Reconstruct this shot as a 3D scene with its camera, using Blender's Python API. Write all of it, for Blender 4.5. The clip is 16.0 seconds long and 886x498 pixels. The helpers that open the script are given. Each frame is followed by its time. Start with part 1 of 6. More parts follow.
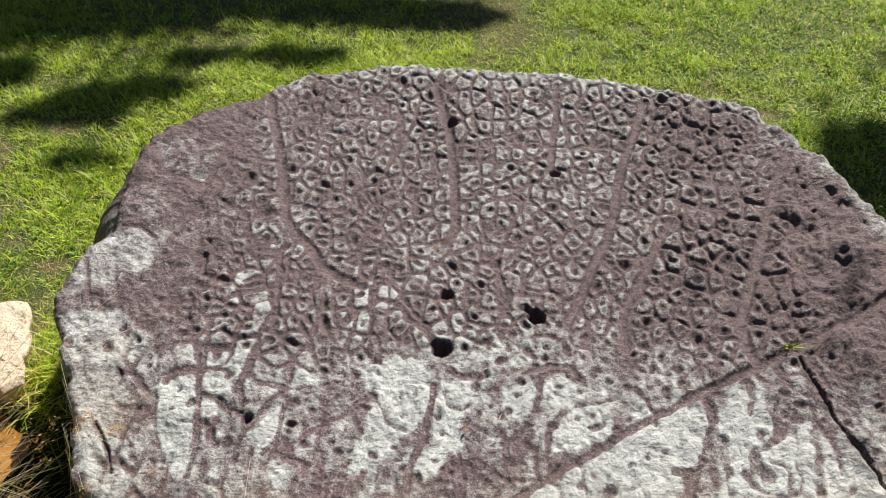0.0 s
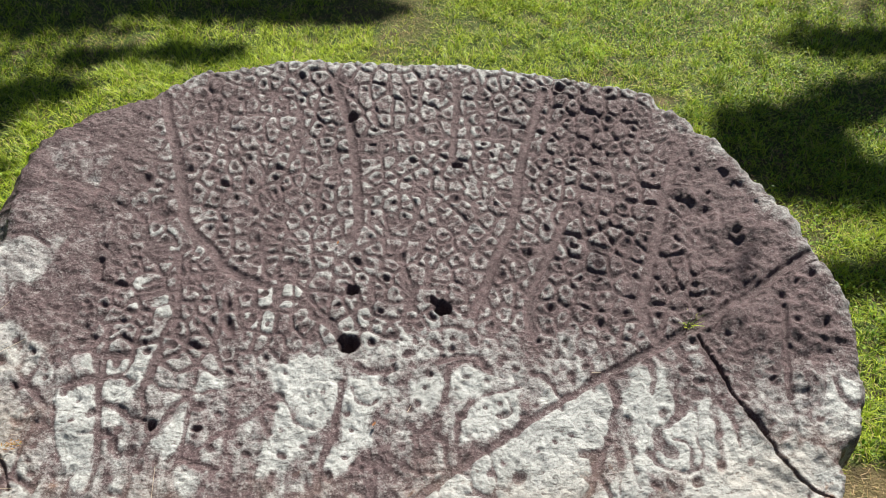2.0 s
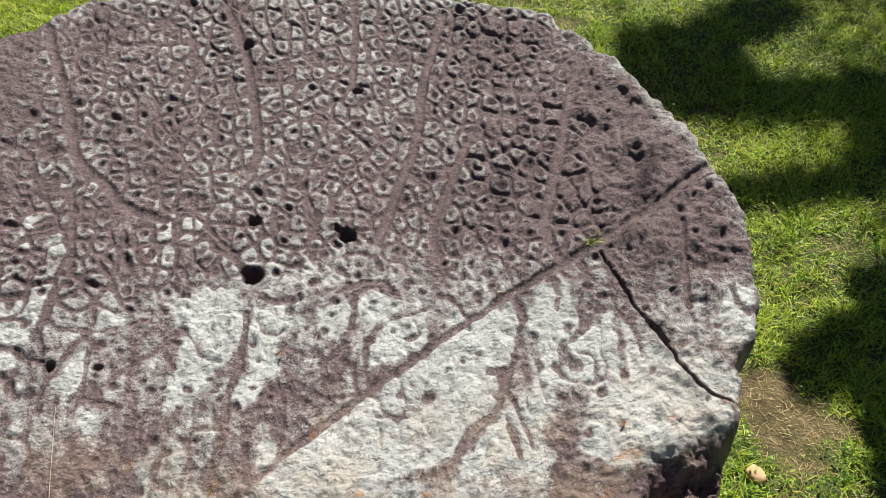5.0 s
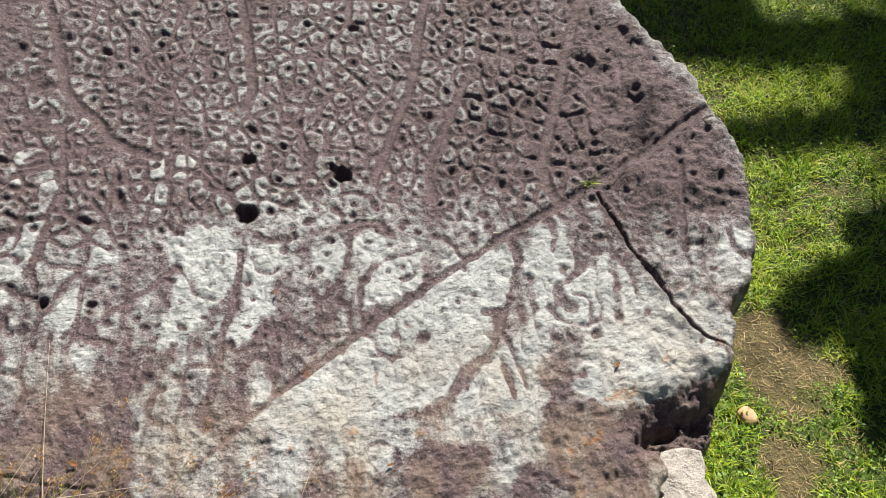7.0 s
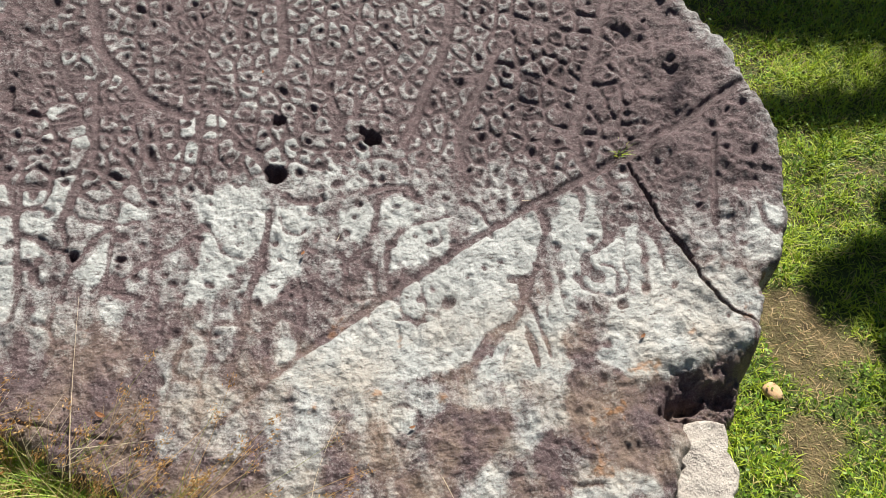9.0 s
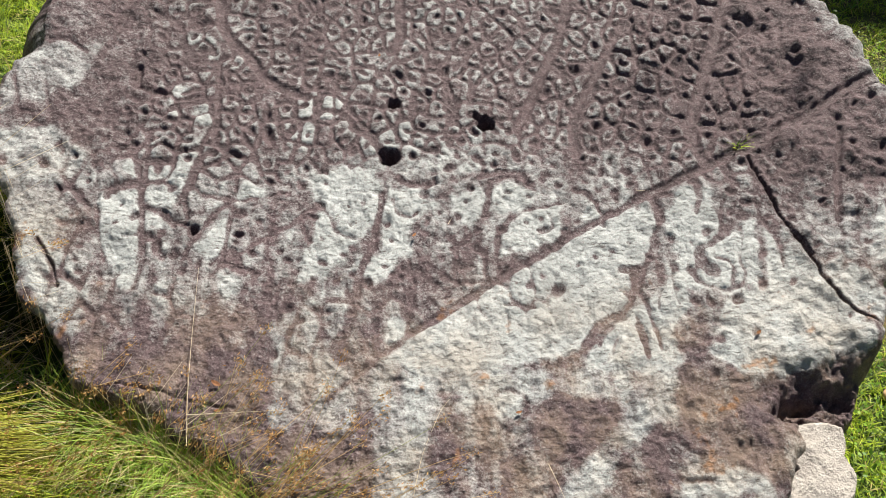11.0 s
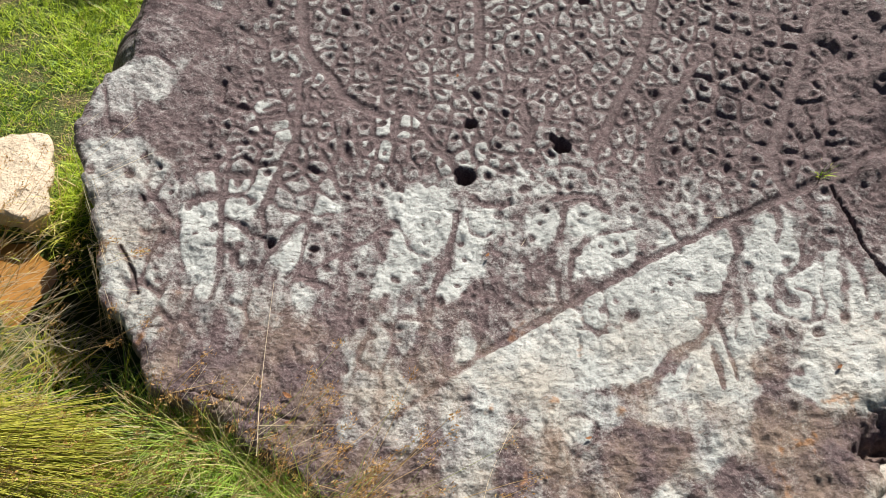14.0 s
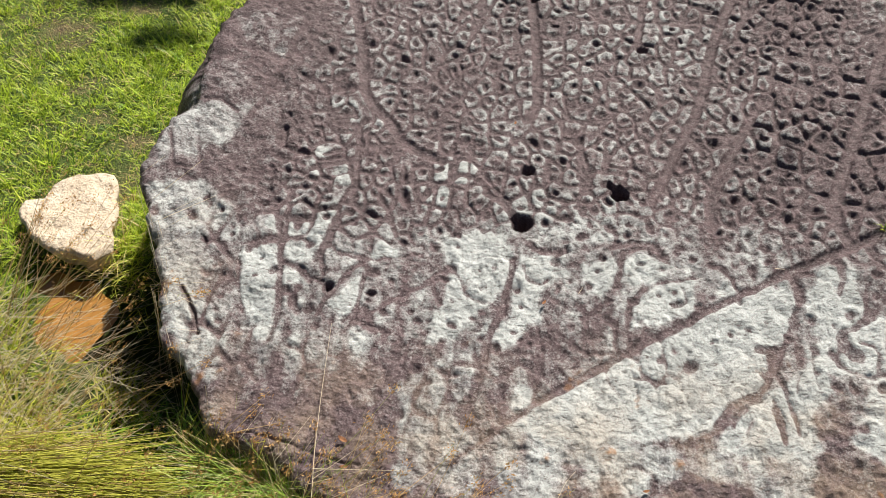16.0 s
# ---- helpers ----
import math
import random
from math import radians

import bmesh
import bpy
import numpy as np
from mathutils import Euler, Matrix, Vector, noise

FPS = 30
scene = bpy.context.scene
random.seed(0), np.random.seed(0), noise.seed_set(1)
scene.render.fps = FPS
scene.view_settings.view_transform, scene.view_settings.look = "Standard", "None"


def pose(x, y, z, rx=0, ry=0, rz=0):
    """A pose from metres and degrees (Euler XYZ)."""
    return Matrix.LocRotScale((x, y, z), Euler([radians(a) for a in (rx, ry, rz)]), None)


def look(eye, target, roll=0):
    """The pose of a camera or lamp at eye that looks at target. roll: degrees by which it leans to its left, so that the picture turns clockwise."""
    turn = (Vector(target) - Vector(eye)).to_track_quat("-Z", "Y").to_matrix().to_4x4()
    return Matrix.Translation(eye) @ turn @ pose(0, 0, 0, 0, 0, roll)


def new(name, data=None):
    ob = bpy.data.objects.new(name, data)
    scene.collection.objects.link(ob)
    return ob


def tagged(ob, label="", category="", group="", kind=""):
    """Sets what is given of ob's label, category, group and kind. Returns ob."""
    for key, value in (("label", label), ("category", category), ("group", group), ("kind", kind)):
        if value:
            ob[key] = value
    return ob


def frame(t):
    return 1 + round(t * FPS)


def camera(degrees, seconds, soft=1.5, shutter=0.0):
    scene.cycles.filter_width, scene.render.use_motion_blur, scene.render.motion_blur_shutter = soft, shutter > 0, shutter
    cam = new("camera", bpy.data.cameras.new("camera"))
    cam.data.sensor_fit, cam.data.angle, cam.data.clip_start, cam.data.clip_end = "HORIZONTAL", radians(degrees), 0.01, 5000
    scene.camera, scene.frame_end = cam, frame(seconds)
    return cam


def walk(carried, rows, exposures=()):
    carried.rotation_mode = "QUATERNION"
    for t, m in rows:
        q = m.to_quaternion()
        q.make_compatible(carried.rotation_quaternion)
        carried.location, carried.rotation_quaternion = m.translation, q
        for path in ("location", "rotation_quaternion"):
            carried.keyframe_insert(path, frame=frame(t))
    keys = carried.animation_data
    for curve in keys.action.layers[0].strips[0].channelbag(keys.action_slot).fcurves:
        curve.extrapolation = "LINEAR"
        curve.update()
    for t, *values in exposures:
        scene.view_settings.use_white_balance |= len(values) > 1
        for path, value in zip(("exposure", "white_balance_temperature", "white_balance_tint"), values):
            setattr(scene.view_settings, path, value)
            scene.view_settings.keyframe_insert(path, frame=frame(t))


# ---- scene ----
# ---- camera ----
cam = camera(51.1, 16.0, soft=0.6)
ROWS = [
    (0, 0, -0, 1.814, 48, 0, -0),
    (0.5, 0.01, -0.0002, 1.814, 48.042, -0.272, -1.152),
    (1, 0.0233, 0, 1.8124, 47.863, -0.727, -3.132),
    (1.5, 0.0282, 0.0003, 1.8121, 47.842, -1.281, -4.298),
    (2, 0.0401, 0.0005, 1.8143, 47.63, -1.57, -5.241),
    (2.5, 0.0479, -0.0016, 1.8088, 47.47, -1.954, -6.601),
    (3, 0.0608, -0.0031, 1.8074, 46.932, -2.377, -7.878),
    (3.5, 0.0675, -0.0027, 1.8033, 46.399, -2.684, -8.883),
    (4, 0.0768, -0.0078, 1.7986, 45.631, -2.972, -9.872),
    (6.5, 0.0843, -0.021, 1.7661, 41.588, -3.608, -10.395),
    (7, 0.0798, -0.019, 1.7642, 40.72, -3.888, -10.164),
    (7.5, 0.0777, -0.0216, 1.7589, 39.942, -3.566, -10.004),
    (8, 0.0787, -0.0253, 1.7558, 39.58, -3.704, -9.591),
    (10.5, 0.0365, -0.0432, 1.7282, 38.668, -2.054, -4.217),
    (11, 0.0246, -0.0455, 1.7266, 38.628, -0.871, -2.775),
    (11.5, 0.0235, -0.0507, 1.7216, 38.659, -0.08, -1.599),
    (12, 0.0223, -0.0544, 1.7175, 38.645, 0.32, -0.932),
    (12.5, 0.0192, -0.0541, 1.7166, 38.629, 0.484, -0.539),
    (13, 0.0145, -0.0522, 1.7182, 38.777, 0.717, 0.007),
    (13.5, 0.0072, -0.0488, 1.7215, 39.32, 0.901, 0.649),
    (14, 0.0047, -0.0477, 1.7241, 39.966, 0.989, 1.199),
    (14.5, -0.0033, -0.0482, 1.7238, 40.493, 1.055, 1.749),
    (15, -0.0128, -0.0473, 1.7253, 40.793, 1.584, 2.487),
    (15.5, -0.0182, -0.0459, 1.7284, 41.318, 1.962, 3.192),
    (16, -0.0217, -0.043, 1.7375, 42.524, 2.382, 3.819),
]
walk(cam, [(t, pose(x, y, z, rx, ry, rz)) for t, x, y, z, rx, ry, rz in ROWS])

# ---- sky and sun ----
SUN_AZ, SUN_EL = radians(28), radians(50)      # azimuth from +y towards +x
TO_SUN = Vector((math.sin(SUN_AZ) * math.cos(SUN_EL), math.cos(SUN_AZ) * math.cos(SUN_EL), math.sin(SUN_EL)))
world = bpy.data.worlds.new("sky")
scene.world = world
world.use_nodes = True
sky = world.node_tree.nodes.new("ShaderNodeTexSky")
sky.sky_type, sky.sun_disc = "NISHITA", False
sky.sun_elevation, sky.sun_rotation = SUN_EL, SUN_AZ
back = world.node_tree.nodes["Background"]
back.inputs["Strength"].default_value = 0.026
world.node_tree.links.new(sky.outputs[0], back.inputs["Color"])
sun = new("sun", bpy.data.lights.new("sun", "SUN"))
sun.data.energy, sun.data.angle, sun.data.color = 5.0, radians(0.53), (1.0, 0.93, 0.83)
sun.matrix_world = look(TO_SUN * 30, (0, 0, 0))
scene.view_settings.exposure = 0.84


# ---- materials ----
def material(name, rough=0.8):
    m = bpy.data.materials.new(name)
    m.use_nodes = True
    nt = m.node_tree
    b = nt.nodes["Principled BSDF"]
    b.inputs["Roughness"].default_value = rough
    return m, nt, b


def node(nt, kind, links=(), **values):
    n = nt.nodes.new("ShaderNode" + kind)
    for key, v in values.items():
        n.inputs[key.replace("_", " ")].default_value = v
    for key, socket in links:
        nt.links.new(socket, n.inputs[key])
    return n


def noise_of(nt, where, scale, detail=4.0, rough=0.6):
    n = node(nt, "TexNoise", [("Vector", where)] if where else [])
    n.inputs["Scale"].default_value, n.inputs["Detail"].default_value, n.inputs["Roughness"].default_value = scale, detail, rough
    return n.outputs["Fac"]


def ramp(nt, fac, *stops):
    n = nt.nodes.new("ShaderNodeValToRGB")
    nt.links.new(fac, n.inputs["Fac"])
    e = n.color_ramp.elements
    while len(e) < len(stops):
        e.new(0.5)
    for k, (p, c) in enumerate(stops):
        e[k].position, e[k].color = p, (*c, 1) if isinstance(c, tuple) else (c, c, c, 1)
    return n.outputs["Color"]


def mix(nt, fac, a, b, how="MIX"):
    n = nt.nodes.new("ShaderNodeMix")
    n.data_type, n.blend_type = "RGBA", how
    for socket, v in ((n.inputs[0], fac), (n.inputs[6], a), (n.inputs[7], b)):
        if isinstance(v, bpy.types.NodeSocket):
            nt.links.new(v, socket)
        elif isinstance(v, tuple):
            socket.default_value = (*v, 1)
        else:
            socket.default_value = v
    return n.outputs[2]


def math_of(nt, op, a, b=0.0, clamp=False):
    n = nt.nodes.new("ShaderNodeMath")
    n.operation, n.use_clamp = op, clamp
    for k, v in enumerate((a, b)):
        if isinstance(v, bpy.types.NodeSocket):
            nt.links.new(v, n.inputs[k])
        else:
            n.inputs[k].default_value = v
    return n.outputs[0]


def bump(nt, b, height, strength, distance):
    n = node(nt, "Bump", [("Height", height)], Strength=strength, Distance=distance)
    if b.inputs["Normal"].is_linked:
        nt.links.new(b.inputs["Normal"].links[0].from_socket, n.inputs["Normal"])
    nt.links.new(n.outputs[0], b.inputs["Normal"])


def attribute(nt, name):
    n = nt.nodes.new("ShaderNodeAttribute")
    n.attribute_name = name
    return n.outputs["Fac"]


def where_of(nt):
    return nt.nodes.new("ShaderNodeTexCoord").outputs["Object"]


def rock_material():
    m, nt, b = material("carved_boulder_stone", 0.85)
    p = where_of(nt)
    fine, mid, big = noise_of(nt, p, 230, 3, 0.7), noise_of(nt, p, 60, 5, 0.75), noise_of(nt, p, 5, 4)
    grain, blot = noise_of(nt, p, 650, 2, 0.6), noise_of(nt, p, 18, 5, 0.7)
    dark = mix(nt, ramp(nt, mid, (0.32, 0.0), (0.68, 1.0)), (0.053, 0.031, 0.035), (0.172, 0.114, 0.122))
    dark = mix(nt, ramp(nt, fine, (0.50, 0.0), (0.70, 0.55)), dark, (0.36, 0.32, 0.32))
    dark = mix(nt, ramp(nt, grain, (0.34, 0.45), (0.46, 0.0)), dark, (0.05, 0.036, 0.036))
    pale = mix(nt, ramp(nt, blot, (0.3, 0.0), (0.7, 1.0)), (0.41, 0.44, 0.435), (0.62, 0.655, 0.65))
    pale = mix(nt, ramp(nt, fine, (0.36, 0.5), (0.48, 0.0)), pale, (0.30, 0.255, 0.24))
    pale = mix(nt, ramp(nt, grain, (0.33, 0.35), (0.45, 0.0)), pale, (0.20, 0.165, 0.155))
    squash = nt.nodes.new("ShaderNodeMapping")
    nt.links.new(p, squash.inputs["Vector"])
    squash.inputs["Scale"].default_value = (1.0, 2.3, 1.0)
    flake = noise_of(nt, squash.outputs[0], 48, 4, 0.72)
    pale = mix(nt, ramp(nt, flake, (0.32, 0.85), (0.40, 0.0)), pale, (0.17, 0.13, 0.125))
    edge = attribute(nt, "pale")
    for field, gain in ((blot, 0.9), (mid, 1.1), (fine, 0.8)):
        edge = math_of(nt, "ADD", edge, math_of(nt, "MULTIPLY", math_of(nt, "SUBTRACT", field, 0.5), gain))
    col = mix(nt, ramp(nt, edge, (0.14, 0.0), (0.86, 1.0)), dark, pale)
    tan = math_of(nt, "MULTIPLY", attribute(nt, "tan"), ramp(nt, noise_of(nt, p, 9, 5), (0.42, 0.0), (0.62, 1.0)))
    col = mix(nt, math_of(nt, "MULTIPLY", tan, 0.38), col, (0.40, 0.30, 0.20))
    rust = math_of(nt, "MULTIPLY", attribute(nt, "tan"), ramp(nt, noise_of(nt, p, 14, 3), (0.66, 0.0), (0.73, 1.0)))
    col = mix(nt, math_of(nt, "MULTIPLY", rust, 0.7), col, (0.38, 0.17, 0.05))
    col = mix(nt, 0.4, col, ramp(nt, big, (0.3, 0.5), (0.7, 1.0)), "MULTIPLY")
    nt.links.new(col, b.inputs["Base Color"])
    b.inputs["Specular IOR Level"].default_value = 0.45
    nt.links.new(ramp(nt, grain, (0.35, 0.75), (0.7, 0.40)), b.inputs["Roughness"])
    bump(nt, b, mid, 1.0, 0.006)
    bump(nt, b, noise_of(nt, p, 125, 3, 0.65), 1.0, 0.0045)
    bump(nt, b, ramp(nt, flake, (0.32, 0.0), (0.46, 1.0)), 0.9, 0.006)
    bump(nt, b, fine, 0.9, 0.0030)
    bump(nt, b, grain, 0.6, 0.0014)
    return m


def plain_stone(name, low, high, scale=30, relief=1.0):
    m, nt, b = material(name, 0.85)
    p = where_of(nt)
    mid, fine = noise_of(nt, p, scale, 6, 0.7), noise_of(nt, p, scale * 8, 3)
    col = mix(nt, ramp(nt, mid, (0.3, 0.0), (0.7, 1.0)), low, high)
    col = mix(nt, 0.3, col, ramp(nt, fine, (0.3, 0.5), (0.6, 1.0)), "MULTIPLY")
    nt.links.new(col, b.inputs["Base Color"])
    bump(nt, b, mid, 0.9, 0.012 * relief)
    bump(nt, b, fine, 0.7, 0.003 * relief)
    return m


def soil_material():
    m, nt, b = material("lawn_soil", 0.95)
    p = where_of(nt)
    big, mid, fine = noise_of(nt, p, 1.7, 4), noise_of(nt, p, 22, 5), noise_of(nt, p, 140, 3)
    soil = mix(nt, ramp(nt, mid, (0.35, 0.0), (0.7, 1.0)), (0.06, 0.042, 0.022), (0.26, 0.19, 0.10))
    moss = mix(nt, ramp(nt, fine, (0.3, 0.0), (0.7, 1.0)), (0.018, 0.036, 0.005), (0.085, 0.13, 0.014))
    col = mix(nt, ramp(nt, math_of(nt, "ADD", math_of(nt, "MULTIPLY", mid, 0.5), math_of(nt, "MULTIPLY", big, 0.5)), (0.37, 0.0), (0.47, 1.0)), soil, moss)
    turf = mix(nt, ramp(nt, mid, (0.3, 0.0), (0.7, 1.0)), (0.055, 0.105, 0.008), (0.17, 0.25, 0.018))
    col = mix(nt, math_of(nt, "MULTIPLY", attribute(nt, "turf"), ramp(nt, big, (0.36, 0.35), (0.48, 1.0))), col, turf)
    col = mix(nt, attribute(nt, "bare"), col, mix(nt, ramp(nt, mid, (0.35, 0.0), (0.7, 1.0)), (0.08, 0.05, 0.028), (0.28, 0.19, 0.11)))
    nt.links.new(col, b.inputs["Base Color"])
    bump(nt, b, fine, 0.9, 0.015)
    return m


def blade_material(name, a, c, dry, share=0.12, gloss=0.5):
    """Leaf blades; a to c is the green, a share of the blades is dry."""
    m, nt, b = material(name, gloss)
    geo = nt.nodes.new("ShaderNodeNewGeometry")
    r = geo.outputs["Random Per Island"]
    patch = noise_of(nt, where_of(nt), 3.0, 3)
    col = mix(nt, ramp(nt, math_of(nt, "ADD", math_of(nt, "MULTIPLY", r, 0.6), math_of(nt, "MULTIPLY", patch, 0.5)), (0.25, 0.0), (0.8, 1.0)), a, c)
    wn = nt.nodes.new("ShaderNodeTexWhiteNoise")
    wn.noise_dimensions = "1D"
    nt.links.new(r, wn.inputs["W"])
    col = mix(nt, ramp(nt, wn.outputs["Value"], (1 - share - 0.01, 0.0), (1 - share, 1.0)), col, dry)
    nt.links.new(col, b.inputs["Base Color"])
    t = nt.nodes.new("ShaderNodeBsdfTranslucent")
    nt.links.new(col, t.inputs["Color"])
    s = nt.nodes.new("ShaderNodeMixShader")
    s.inputs[0].default_value = 0.45
    nt.links.new(b.outputs[0], s.inputs[1])
    nt.links.new(t.outputs[0], s.inputs[2])
    nt.links.new(s.outputs[0], nt.nodes["Material Output"].inputs["Surface"])
    return m


def water_material():
    m, nt, b = material("muddy_water", 0.08)
    p = where_of(nt)
    nt.links.new(mix(nt, noise_of(nt, p, 8, 4), (0.20, 0.095, 0.022), (0.36, 0.18, 0.05)), b.inputs["Base Color"])
    bump(nt, b, noise_of(nt, p, 25, 2), 0.15, 0.004)
    return m


STONE = rock_material()
CREAM = plain_stone("cream_stone", (0.46, 0.37, 0.27), (0.66, 0.56, 0.44), 18)
WHITE = plain_stone("broken_pale_stone", (0.34, 0.30, 0.27), (0.66, 0.62, 0.56), 30)
PEBBLE = plain_stone("orange_pebble", (0.50, 0.31, 0.16), (0.66, 0.45, 0.26), 25, 0.1)
SOIL = soil_material()
LAWN = blade_material("lawn_blades", (0.065, 0.155, 0.008), (0.58, 0.72, 0.055), (0.60, 0.50, 0.20), 0.07)
CLOVER = blade_material("clover_leaves", (0.09, 0.22, 0.015), (0.33, 0.52, 0.06), (0.12, 0.2, 0.04), 0.02)
BENT = blade_material("bent_rushes", (0.40, 0.43, 0.05), (0.78, 0.76, 0.17), (0.50, 0.40, 0.16), 0.20)
RUSH = blade_material("rush_stems", (0.42, 0.50, 0.035), (0.84, 0.84, 0.16), (0.78, 0.64, 0.32), 0.30)
STRAW = blade_material("dry_stalks", (0.46, 0.31, 0.13), (0.68, 0.52, 0.28), (0.30, 0.34, 0.10), 0.2)
FOOT = blade_material("foot_grass_blades", (0.16, 0.34, 0.04), (0.56, 0.72, 0.14), (0.76, 0.62, 0.34), 0.28)
SEED = blade_material("brown_seed_heads", (0.32, 0.16, 0.045), (0.58, 0.34, 0.12), (0.6, 0.42, 0.18), 0.2)
LEAF = blade_material("tree_leaves", (0.03, 0.07, 0.012), (0.06, 0.12, 0.02), (0.07, 0.1, 0.02), 0.05)
BARK = plain_stone("tree_bark", (0.06, 0.045, 0.03), (0.16, 0.12, 0.09), 14)
PALE_STRAW = blade_material("bleached_straw", (0.62, 0.53, 0.38), (0.80, 0.72, 0.55), (0.5, 0.42, 0.28), 0.1)
WATER = water_material()
RED_LEAF = plain_stone("fallen_leaf", (0.30, 0.12, 0.05), (0.45, 0.22, 0.09), 60)


# ---- mesh helpers ----
def mesh_of(name, verts, faces, mat, smooth=True):
    """verts: n x 3; faces: m x 3 or m x 4, all of one size."""
    verts, faces = np.asarray(verts, np.float32), np.asarray(faces, np.int32)
    me = bpy.data.meshes.new(name)
    k = faces.shape[1]
    me.vertices.add(len(verts))
    me.vertices.foreach_set("co", verts.ravel())
    me.loops.add(faces.size)
    me.loops.foreach_set("vertex_index", faces.ravel())
    me.polygons.add(len(faces))
    me.polygons.foreach_set("loop_start", np.arange(0, faces.size, k, dtype=np.int32))
    me.update(calc_edges=True)
    me.polygons.foreach_set("use_smooth", np.full(len(faces), smooth))
    me.materials.append(mat)
    return me


def child(name, me, parent, label=""):
    ob = new(name, me)
    ob.parent = parent
    return tagged(ob, label)


def lattice(seed, shape, cell, octaves=3, fall=0.5):
    """Smooth noise of about -1..1 on a raster; cell: the size of its first lumps in raster steps."""
    g = np.random.default_rng(seed)
    out, gain, total = np.zeros(shape), 1.0, 0.0
    for _ in range(octaves):
        ny, nx = int(shape[0] / cell) + 3, int(shape[1] / cell) + 3
        v = g.uniform(-1, 1, (ny, nx))
        y, x = np.arange(shape[0]) / cell, np.arange(shape[1]) / cell
        iy, ix = y.astype(int), x.astype(int)
        fy, fx = (y - iy)[:, None], (x - ix)[None]
        fy, fx = fy * fy * (3 - 2 * fy), fx * fx * (3 - 2 * fx)
        a, b = v[iy][:, ix], v[iy][:, ix + 1]
        c, d = v[iy + 1][:, ix], v[iy + 1][:, ix + 1]
        out += gain * ((a * (1 - fx) + b * fx) * (1 - fy) + (c * (1 - fx) + d * fx) * fy)
        total, gain, cell = total + gain, gain * fall, max(cell / 2, 1.01)
    return out / total


def blurred(a, r):
    """A box blur, twice."""
    for _ in range(2):
        for axis in (0, 1):
            pad = [(r + 1, r) if k == axis else (0, 0) for k in (0, 1)]
            c = np.cumsum(np.pad(a, pad, mode="edge"), axis=axis)
            n = a.shape[axis]
            hi, lo = np.take(c, np.arange(2 * r + 1, 2 * r + 1 + n), axis), np.take(c, np.arange(0, n), axis)
            a = (hi - lo) / (2 * r + 1)
    return a


# ---- the boulder: its outline, its top, and what is cut into it ----
X0, Y0, STEP, NX, NY = -1.05, 0.35, 0.0025, 920, 880
RX, RY = X0 + STEP * np.arange(NX), Y0 + STEP * np.arange(NY)
CX, CY = 0.12, 1.50
OUTLINE = [(-0.927, 1.562), (-0.920, 1.612), (-0.897, 1.669), (-0.878, 1.708), (-0.848, 1.744), (-0.828, 1.785), (-0.838, 1.850), (-0.840, 1.915),
           (-0.830, 1.985), (-0.816, 2.066), (-0.800, 2.121), (-0.750, 2.169), (-0.650, 2.225), (-0.547, 2.293), (-0.488, 2.345), (-0.410, 2.399), (-0.312, 2.426),
           (0.061, 2.447), (0.248, 2.434), (0.446, 2.386), (0.638, 2.330), (0.775, 2.276), (0.887, 2.244), (0.893, 2.198),
           (0.959, 2.113), (1.072, 1.910), (1.167, 1.600), (1.180, 1.369), (1.168, 1.290), (1.088, 1.108), (1.043, 1.074),
           (1.005, 0.983), (0.968, 0.915), (0.945, 0.850), (0.905, 0.790), (0.760, 0.700), (0.740, 0.640), (0.600, 0.500),
           (0.200, 0.480), (-0.100, 0.580), (-0.355, 0.775), (-0.470, 0.850), (-0.560, 0.895), (-0.636, 0.925), (-0.721, 1.063),
           (-0.762, 1.100), (-0.834, 1.350), (-0.900, 1.467)]


def top_of(x, y):
    """The smooth height of the boulder's top over the lawn."""
    u, v = x - 0.2, y - 1.7
    return 0.217 + 0.02 * u + 0.16 * v + 0.07 * u * u + 0.03 * v * v


RELIEF = np.zeros((NY, NX))
# how pale the stone is: skin, bleaching, and light painted on the crests
SKIN_AND_LIGHT = np.zeros((NY, NX))


def window(x, y, r):
    i0, i1 = max(int((x - r - X0) / STEP), 0), min(int((x + r - X0) / STEP) + 2, NX)
    j0, j1 = max(int((y - r - Y0) / STEP), 0), min(int((y + r - Y0) / STEP) + 2, NY)
    return slice(j0, j1), slice(i0, i1)


WARP_X, WARP_Y = 0.004 * lattice(3, (NY, NX), 14), 0.004 * lattice(4, (NY, NX), 14)


def cut(j, i, depth, dist, half, power=2.0):
    """Sink the relief to a rounded channel: dist from its middle, half its width."""
    f = np.clip(1 - (dist / half) ** power, 0, 1)
    RELIEF[j, i] = np.minimum(RELIEF[j, i], -depth * f * f * (3 - 2 * f))


def pit(x, y, r, depth):
    deep = depth >= 0.018
    r, depth = (0.74 * r, depth) if deep else (1.05 * r, 1.32 * depth)
    j, i = window(x, y, r * 1.6)
    gx, gy = RX[i][None] + WARP_X[j, i] - x, RY[j][:, None] + WARP_Y[j, i] - y
    turn, long = 40 * x + 23 * y, 1 + (0.08 if deep else 0.28) * math.sin(91 * x + 57 * y)
    gx, gy = gx * math.cos(turn) + gy * math.sin(turn), gy * math.cos(turn) - gx * math.sin(turn)
    d = np.hypot(gx * long + (0 if deep else 2 * WARP_Y[j, i]), gy / long) / (r * 1.3)
    bowl = np.clip(1 - d * d, 0, 1)
    RELIEF[j, i] = np.minimum(RELIEF[j, i], -depth * (np.clip(1.7 * bowl, 0, 1) if deep else bowl * (0.45 + 0.55 * bowl)))


CUPS = []


